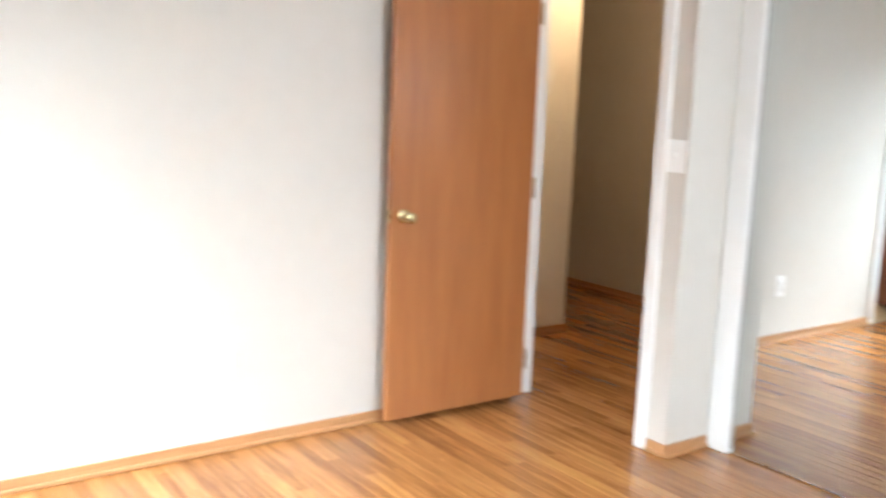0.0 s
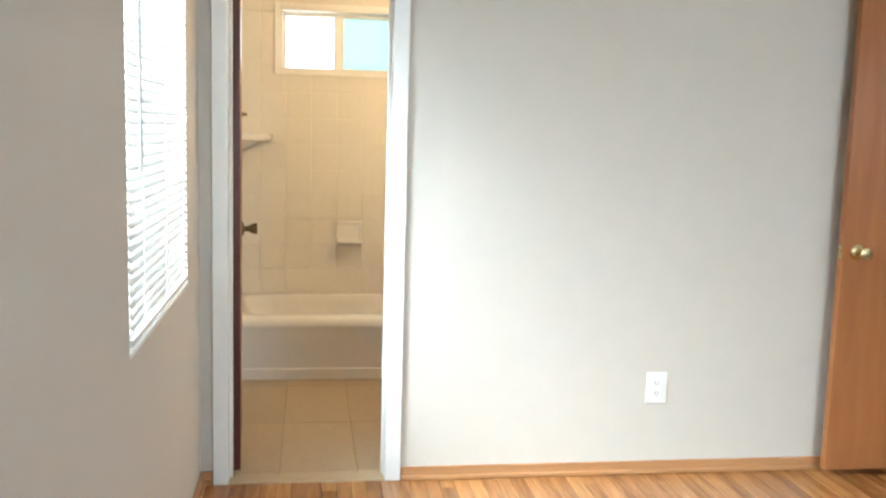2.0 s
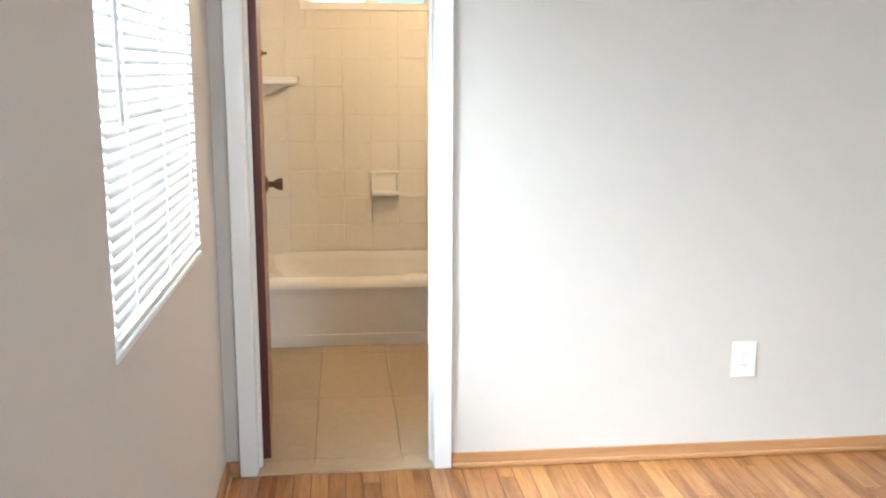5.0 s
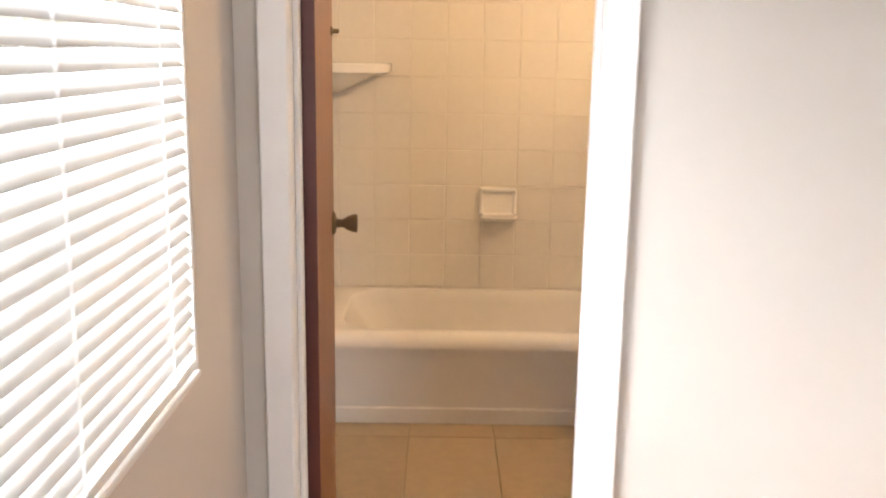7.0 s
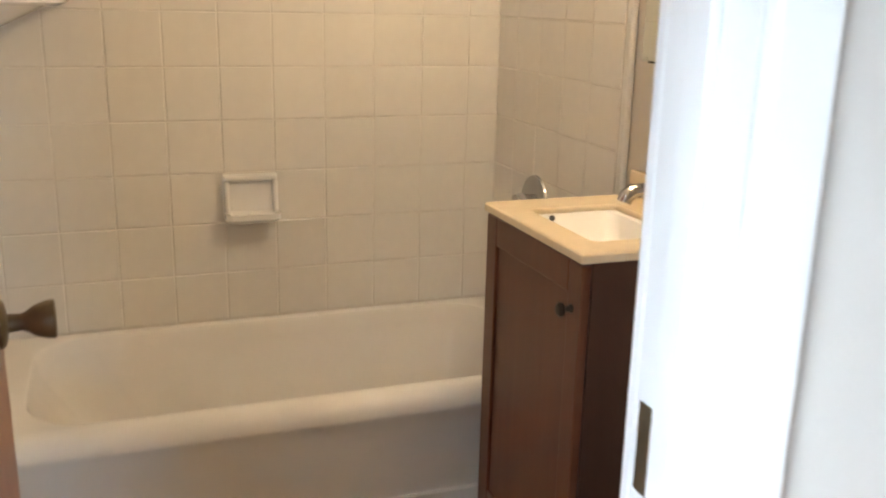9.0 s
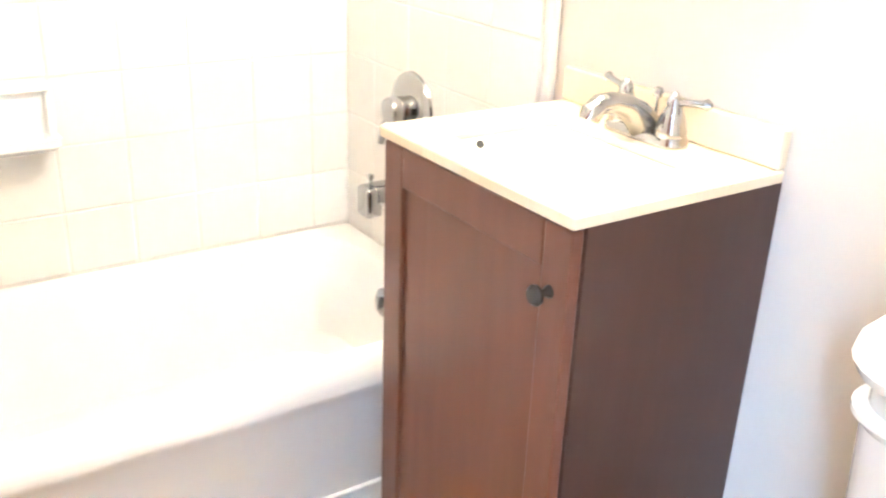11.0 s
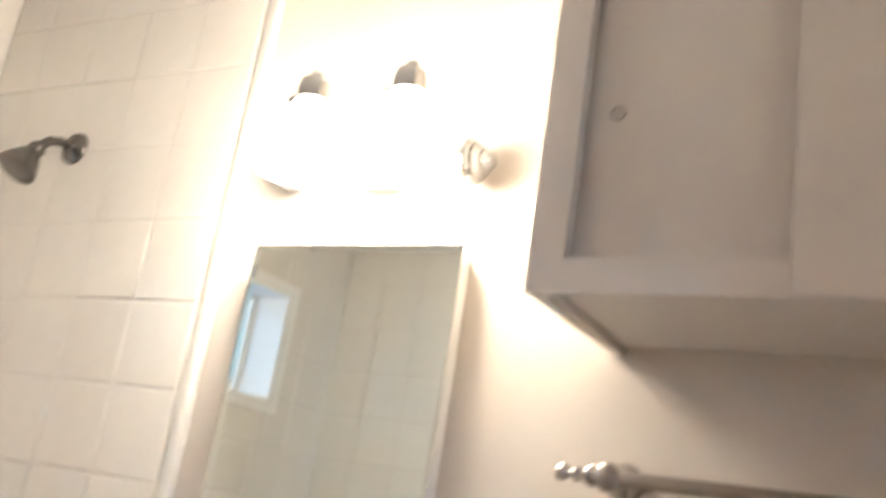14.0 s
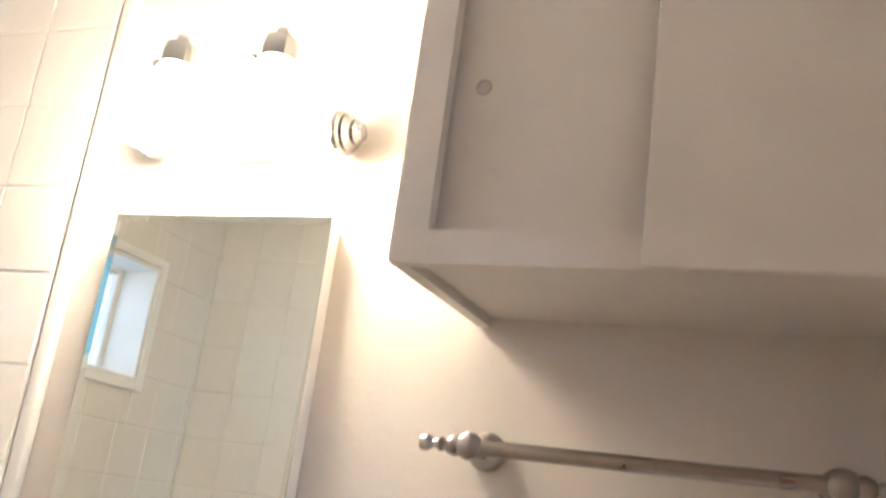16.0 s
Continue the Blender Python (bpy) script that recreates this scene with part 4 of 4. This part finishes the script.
for nm, a in (("stile", (WY1 - 0.040, WY1, WZ, WT)), ("stile", (WY0, WY0 + 0.004, WZ, WT)), ("rail", (WY0 + 0.0042, WY1 - 0.0401, WZ, WZ + 0.037)), ("rail", (WY0 + 0.0042, WY1 - 0.0401, WT - 0.05, WT))):
    part(nm, box(B(), WX, WX + 0.0188, a[0], a[1], a[2], a[3]), M_BWALL, wc)
p1 = part("sliding_panel", box(B(), WX + 0.030, WX + 0.036, 0.33, WY1 - 0.0185, WZ + 0.03, WT - 0.03), M_BWALL, wc)
p2 = part("sliding_panel", box(B(), WX - 0.0035, WX - 0.0003, WY0 + 0.0045, 0.400, WZ + 0.001, WT - 0.052, 0.001, 1), M_BWALL, wc)
# Shallow cups, toned darker in place of holes that lie in shade.
for pp, y, xx in ((p1, 0.592, WX + 0.030), (p2, 0.164, WX - 0.0035)):
    part("finger_pull", lathe(B(), [(0.0095, 0.0), (0.0092, 0.0012), (0.0075, 0.0014), (0.0065, 0.0004), (0.001, 0.0002)], pose(xx - 0.0001, y, 1.889, 0, -90, 0), 20), M_PULL, pp, "finger hole of the panel, its shade put into the colour", True)

# ---------------------------------------------------------------- towel bar
tb = thing("towel_bar", XB, 0.41, 1.51, "brushed nickel towel bar with turned posts", "towel bar")
for y in (0.630, 0.212):
    po = part("post", lathe(B(), [(0.025, 0.0), (0.025, 0.004), (0.021, 0.012), (0.0115, 0.018), (0.010, 0.03), (0.011, 0.05), (0.015, 0.058), (0.0175, 0.068), (0.016, 0.078), (0.007, 0.084)], pose(XB - 0.0005, y, 1.513, 0, -90, 0)), M_NICKEL, tb, "", True)
    s = 1 if y > 0.4 else -1
    part("finial", lathe(B(), [(0.012, 0.0), (0.014, 0.008), (0.011, 0.016), (0.007, 0.02), (0.0095, 0.026), (0.006, 0.032), (0.0055, 0.036), (0.0105, 0.044), (0.0095, 0.052), (0.003, 0.055)], pose(XB - 0.068, y + s * 0.012, 1.513, -90 * s, 0, 0)), M_NICKEL, po, "", True)
part("bar", tube(B(), [(XB - 0.068, 0.618, 1.513), (XB - 0.068, 0.224, 1.513)], 0.0095), M_NICKEL, tb, "", True)

# ---------------------------------------------------------------- toilet
to = thing("toilet", 1.1, 0.387, 0, "white porcelain two-piece toilet with closed lid", "toilet")
ty = 0.394


def egg(x0, x1, w, z, n=32):
    out = []
    for k in range(n):
        a = 2 * math.pi * k / n
        c, s = math.cos(a), math.sin(a)
        out.append(Vector(((x0 + x1) / 2 + c * (x1 - x0) / 2, ty + s * w / 2 * (1 + 0.12 * c), z)))
    return out


part("tank", loft(B(), [rrect(1.275, XB - 0.012, ty - 0.185, ty + 0.185, 0.05, 0.36), rrect(1.265, XB - 0.012, ty - 0.197, ty + 0.197, 0.06, 0.50), rrect(1.258, XB - 0.012, ty - 0.205, ty + 0.205, 0.065, 0.6620), rrect(1.246, XB - 0.010, ty - 0.216, ty + 0.216, 0.07, 0.6770), rrect(1.246, XB - 0.010, ty - 0.216, ty + 0.216, 0.07, 0.6850),
                           rrect(1.256, XB - 0.012, ty - 0.206, ty + 0.206, 0.065, 0.6880), rrect(1.262, XB - 0.014, ty - 0.20, ty + 0.20, 0.06, 0.6880), rrect(1.262, XB - 0.014, ty - 0.20, ty + 0.20, 0.06, 0.7215)]), M_PORC, to, "", True)
part("tank_lid", loft(B(), [rrect(1.26, XB - 0.010, ty - 0.205, ty + 0.205, 0.08, 0.7220), rrect(1.238, XB - 0.006, ty - 0.224, ty + 0.224, 0.09, 0.7290), rrect(1.230, XB - 0.005, ty - 0.231, ty + 0.231, 0.095, 0.7450), rrect(1.234, XB - 0.006, ty - 0.227, ty + 0.227, 0.092, 0.7650),
                               rrect(1.247, XB - 0.009, ty - 0.213, ty + 0.213, 0.085, 0.7810), rrect(1.272, XB - 0.03, ty - 0.185, ty + 0.185, 0.07, 0.7920), rrect(1.31, XB - 0.07, ty - 0.14, ty + 0.14, 0.03, 0.7960)]), M_PORC, to, "", True)
part("flush_lever", tube(B(), [(1.26, ty - 0.15, 0.61), (1.24, ty - 0.15, 0.61), (1.232, ty - 0.13, 0.608), (1.232, ty - 0.07, 0.60)], [0.012, 0.008, 0.007, 0.005], 10), M_CHROME, to, "chrome flush lever", True)
part("bowl", loft(B(), [egg(0.90, 1.30, 0.20, 0.0), egg(0.91, 1.30, 0.20, 0.03), egg(0.95, 1.29, 0.19, 0.14), egg(0.88, 1.30, 0.25, 0.24), egg(0.81, 1.30, 0.34, 0.34), egg(0.795, 1.30, 0.355, 0.385), egg(0.80, 1.29, 0.345, 0.392)]), M_PORC, to, "", True)
part("seat", loft(B(), [egg(0.79, 1.235, 0.36, 0.3925), egg(0.785, 1.24, 0.368, 0.40), egg(0.79, 1.235, 0.36, 0.41)]), M_PORC, to, "", True)
part("lid", loft(B(), [egg(0.788, 1.235, 0.362, 0.4105), egg(0.786, 1.24, 0.366, 0.418), egg(0.80, 1.23, 0.35, 0.43), egg(0.86, 1.2, 0.25, 0.435)]), M_PORC, to, "", True)

# ---------------------------------------------------------------- bathroom window
bw = thing("window_2", 0.58, YF, BWIN[2], "small white vinyl sliding window over the tub", "window", kind="structure")
a0, a1, c0, c1 = BWIN
wy0, wy1 = YF + 0.13, YF + 0.18
for args in ((a0, a0 + 0.03, c0, c1), (a1 - 0.03, a1, c0, c1), (a0 + 0.03, a1 - 0.03, c0, c0 + 0.02), (a0 + 0.03, a1 - 0.03, c1 - 0.03, c1)):
    part("window_frame", box(B(), args[0], args[1], wy0, wy1, args[2], args[3], 0.003), M_TRIM, bw)
part("mullion", box(B(), 0.541, 0.597, wy0 - 0.01, wy1, c0 + 0.02, c1 - 0.03, 0.003), M_TRIM, bw)
p = part("pane", box(B(), a0 + 0.03, 0.541, wy1 - 0.03, wy1 - 0.026, c0 + 0.02, c1 - 0.03), M_GLASS, bw)
q = part("pane", box(B(), 0.597, a1 - 0.03, wy1 - 0.02, wy1 - 0.016, c0 + 0.02, c1 - 0.03), M_FROST, bw, "pale green frosted pane")
p.visible_shadow = q.visible_shadow = False
for args in ((a0 - 0.001, a0 + 0.012, c0, c1), (a1 - 0.012, a1 + 0.001, c0, c1), (a0, a1, c0 - 0.001, c0 + 0.012), (a0, a1, c1 - 0.012, c1 + 0.001)):
    part("reveal", box(B(), args[0], args[1], YF - 0.004, wy0 - 0.001, args[2], args[3], 0.002), M_TRIM, bw)
rt = thing("trim_window_2", 0.58, YF, BWIN[2], "white casing round the bathroom window", "window trim", kind="structure")
for args in ((a0 - 0.03, a0 - 0.0012, c0 - 0.03, c1 + 0.03), (a1 + 0.0012, a1 + 0.03, c0 - 0.03, c1 + 0.03), (a0, a1, c0 - 0.03, c0 - 0.0012), (a0, a1, c1 + 0.0012, c1 + 0.03)):
    part("casing", box(B(), args[0], args[1], YF - 0.010, YF - 0.0005, args[2], args[3], 0.003), M_TRIM, rt)
setting("backdrop", box(B(), -0.3, 1.5, YF + 0.5, YF + 0.52, 1.0, 3.0), M_SKY, "bright outdoor daylight beyond the bathroom window", "backdrop")

# ---------------------------------------------------------------- tiles, planks: last
TP = 0.152
TZ0 = 1.720 - 8 * TP
tile_cache = {}


def tile_mesh(w, h, mat, depth=0.008, name="tile"):
    key = (name, round(w, 4), round(h, 4), mat.name)
    if key not in tile_cache:
        bm = B()
        e = 0.0022
        loft(bm, [[Vector(p) for p in ((0, 0, 0), (w, 0, 0), (w, h, 0), (0, h, 0))], [Vector(p) for p in ((0, 0, depth - e), (w, 0, depth - e), (w, h, depth - e), (0, h, depth - e))],
                  [Vector(p) for p in ((e, e, depth), (w - e, e, depth), (w - e, h - e, depth), (e, h - e, depth))]])
        tile_cache[key] = mesh_of(name, bm, mat)
    return tile_cache[key]


def place(mesh, m, parent, name="tile"):
    ob = new(name, mesh)
    ob.parent = parent
    ob.matrix_parent_inverse = parent.matrix_basis.inverted()
    ob.matrix_basis = m
    return ob


rng = random.Random(5)


def tile_wall(parent, start, end, origin, udir, normal, holes=(), first=TP):
    """Square tiles from start to end along udir, tub rim to ceiling."""
    rows = [TZ0 + k * TP for k in range(0, 14)]
    rows = [TZ + 0.004] + [z for z in rows if z > TZ + 0.02] + [ZC - 0.011]
    u = start
    cols = []
    while u < end - 0.01:
        step = first if u == start else TP
        cols.append((u, min(u + step, end)))
        u += step
    zx = Vector((0, 0, 1))
    for z0, z1 in zip(rows[:-1], rows[1:]):
        for u0, u1 in cols:
            pieces = [(u0, u1, z0, z1)]
            for hu0, hu1, hz0, hz1 in holes:
                nxt = []
                for a, b, c, d in pieces:
                    if b <= hu0 or a >= hu1 or d <= hz0 or c >= hz1:
                        nxt.append((a, b, c, d))
                        continue
                    if a < hu0: nxt.append((a, hu0, c, d))
                    if b > hu1: nxt.append((hu1, b, c, d))
                    if c < hz0: nxt.append((max(a, hu0), min(b, hu1), c, hz0))
                    if d > hz1: nxt.append((max(a, hu0), min(b, hu1), hz1, d))
                pieces = nxt
            for a, b, c, d in pieces:
                if b - a < 0.012 or d - c < 0.012:
                    continue
                w, h = b - a - 0.0022, d - c - 0.0022
                base = Vector(origin) + Vector(udir) * (a + 0.0011) + zx * (c + 0.0011)
                n = Vector(normal)
                rot = Matrix((Vector(udir), zx, n)).transposed().to_4x4()
                tilt = pose(0, 0, 0, rng.uniform(-0.25, 0.25), rng.uniform(-0.25, 0.25), 0)
                place(tile_mesh(w, h, M_TILE), Matrix.Translation(base) @ rot @ tilt, parent)


# far wall: faces -y, so u runs along -x to keep the frame right-handed
tile_wall(bath_far, 0.0, XT - XL - 0.012, (XT, YF + 0.008, 0), (-1, 0, 0), (0, -1, 0), [(XT - a1 - 0.0015, XT - a0 + 0.0015, c0 - 0.0015, c1 + 0.0015)], XT - 1.325)
setting("wall_vanity_backer", box(B(), XT + 0.002, XB - 0.0005, 1.3955, YF + 0.0015, 0.33, ZC - 0.011), M_GROUT, "grout bed behind the tub tiles", "wall")
br = bpy.data.objects["wall_vanity_backer"]
tile_wall(br, 0.0, YF - 1.397, (XT + 0.008, 1.397, 0), (0, 1, 0), (-1, 0, 0))
part("tile_trim", box(B(), XT - 0.001, XB - 0.0006, 1.364, 1.3935, 0.37, ZC - 0.0105, 0.007, 3), M_TRIMTILE, br, "rounded white edge trim", True)
bl = setting("wall_tub_left", box(B(), XL + 0.0005, XL + 0.0105, 1.379, YF + 0.0015, TZ - 0.05, ZC - 0.011), M_GROUT, "grout bed of the tiled end wall", "wall")
tile_wall(bl, 0.0, YF - 1.397, (XL + 0.0045, YF, 0), (0, -1, 0), (1, 0, 0))

# bathroom floor tiles
FT = 0.308
for i in range(-2, 5):
    for j in range(-1, 7):
        x0, x1 = max(XL + 0.002, 0.292 + (i - 1) * FT), min(XB - 0.002, 0.292 + i * FT)
        y0, y1 = max(0.062, 0.11 + (j - 1) * 2 * FT), min(YF, 0.11 + j * 2 * FT)
        if x1 - x0 < 0.02 or y1 - y0 < 0.02 or y0 > 1.46:
            continue
        place(tile_mesh(x1 - x0 - 0.004, y1 - y0 - 0.0012, M_STONE, 0.006, "floor_tile"), Matrix.Translation((x0 + 0.002, y0 + 0.0006, -0.006)), bath_floor, "floor_tile")

# oak strips
PW = 0.057


def strip_mesh(length):
    length = round(length, 2)
    key = ("plank", length)
    if key not in tile_cache:
        bm = B()
        e = 0.0012
        w = PW - 0.0006
        loft(bm, [[Vector(p) for p in ((0, 0, -0.02), (w, 0, -0.02), (w, length, -0.02), (0, length, -0.02))], [Vector(p) for p in ((0, 0, -e), (w, 0, -e), (w, length, -e), (0, length, -e))],
                  [Vector(p) for p in ((e, e, 0), (w - e, e, 0), (w - e, length - e, 0), (e, length - e, 0))]])
        tile_cache[key] = mesh_of("plank", bm, M_OAK)
    return tile_cache[key]


def strips(parent, x0, x1, ya, yb):
    x = x0
    while x < x1 - 0.02:
        y = ya - rng.choice((0.0, 0.2, 0.4, 0.6))
        while y < yb - 0.02:
            ln = rng.choice((0.6, 0.8, 1.0, 1.2))
            p, q = max(y, ya), min(y + ln, yb)
            if q - p > 0.03:
                place(strip_mesh(q - p - 0.0005), Matrix.Translation((x, p, 0)), parent, "plank")
            y += ln
        x += PW


strips(floor, 0.0, XE + 0.1, -2.3, -0.001)
strips(hall_floor, 60 * PW, 5.5, -0.90, 2.6)


def strip_field(parent, x0, x1, ya, yb):
    """The strips that stay far from the walk, as one piece."""
    bm = B()
    x = x0
    while x < x1 - 0.02:
        y = ya
        while y < yb - 0.02:
            q = min(y + rng.choice((0.6, 0.8, 1.0, 1.2)), yb)
            box(bm, x, min(x + PW - 0.0006, x1), y, q - 0.0005, -0.02, 0)
            y = q
        x += PW
    tagged(part("plank_field", bm, M_OAK, parent), kind="stuff")


strip_field(floor, 0.0, XC + 0.6, YS, -2.3)
strip_field(floor, 60 * PW, XC + 0.6, -2.3, YR + 0.018)
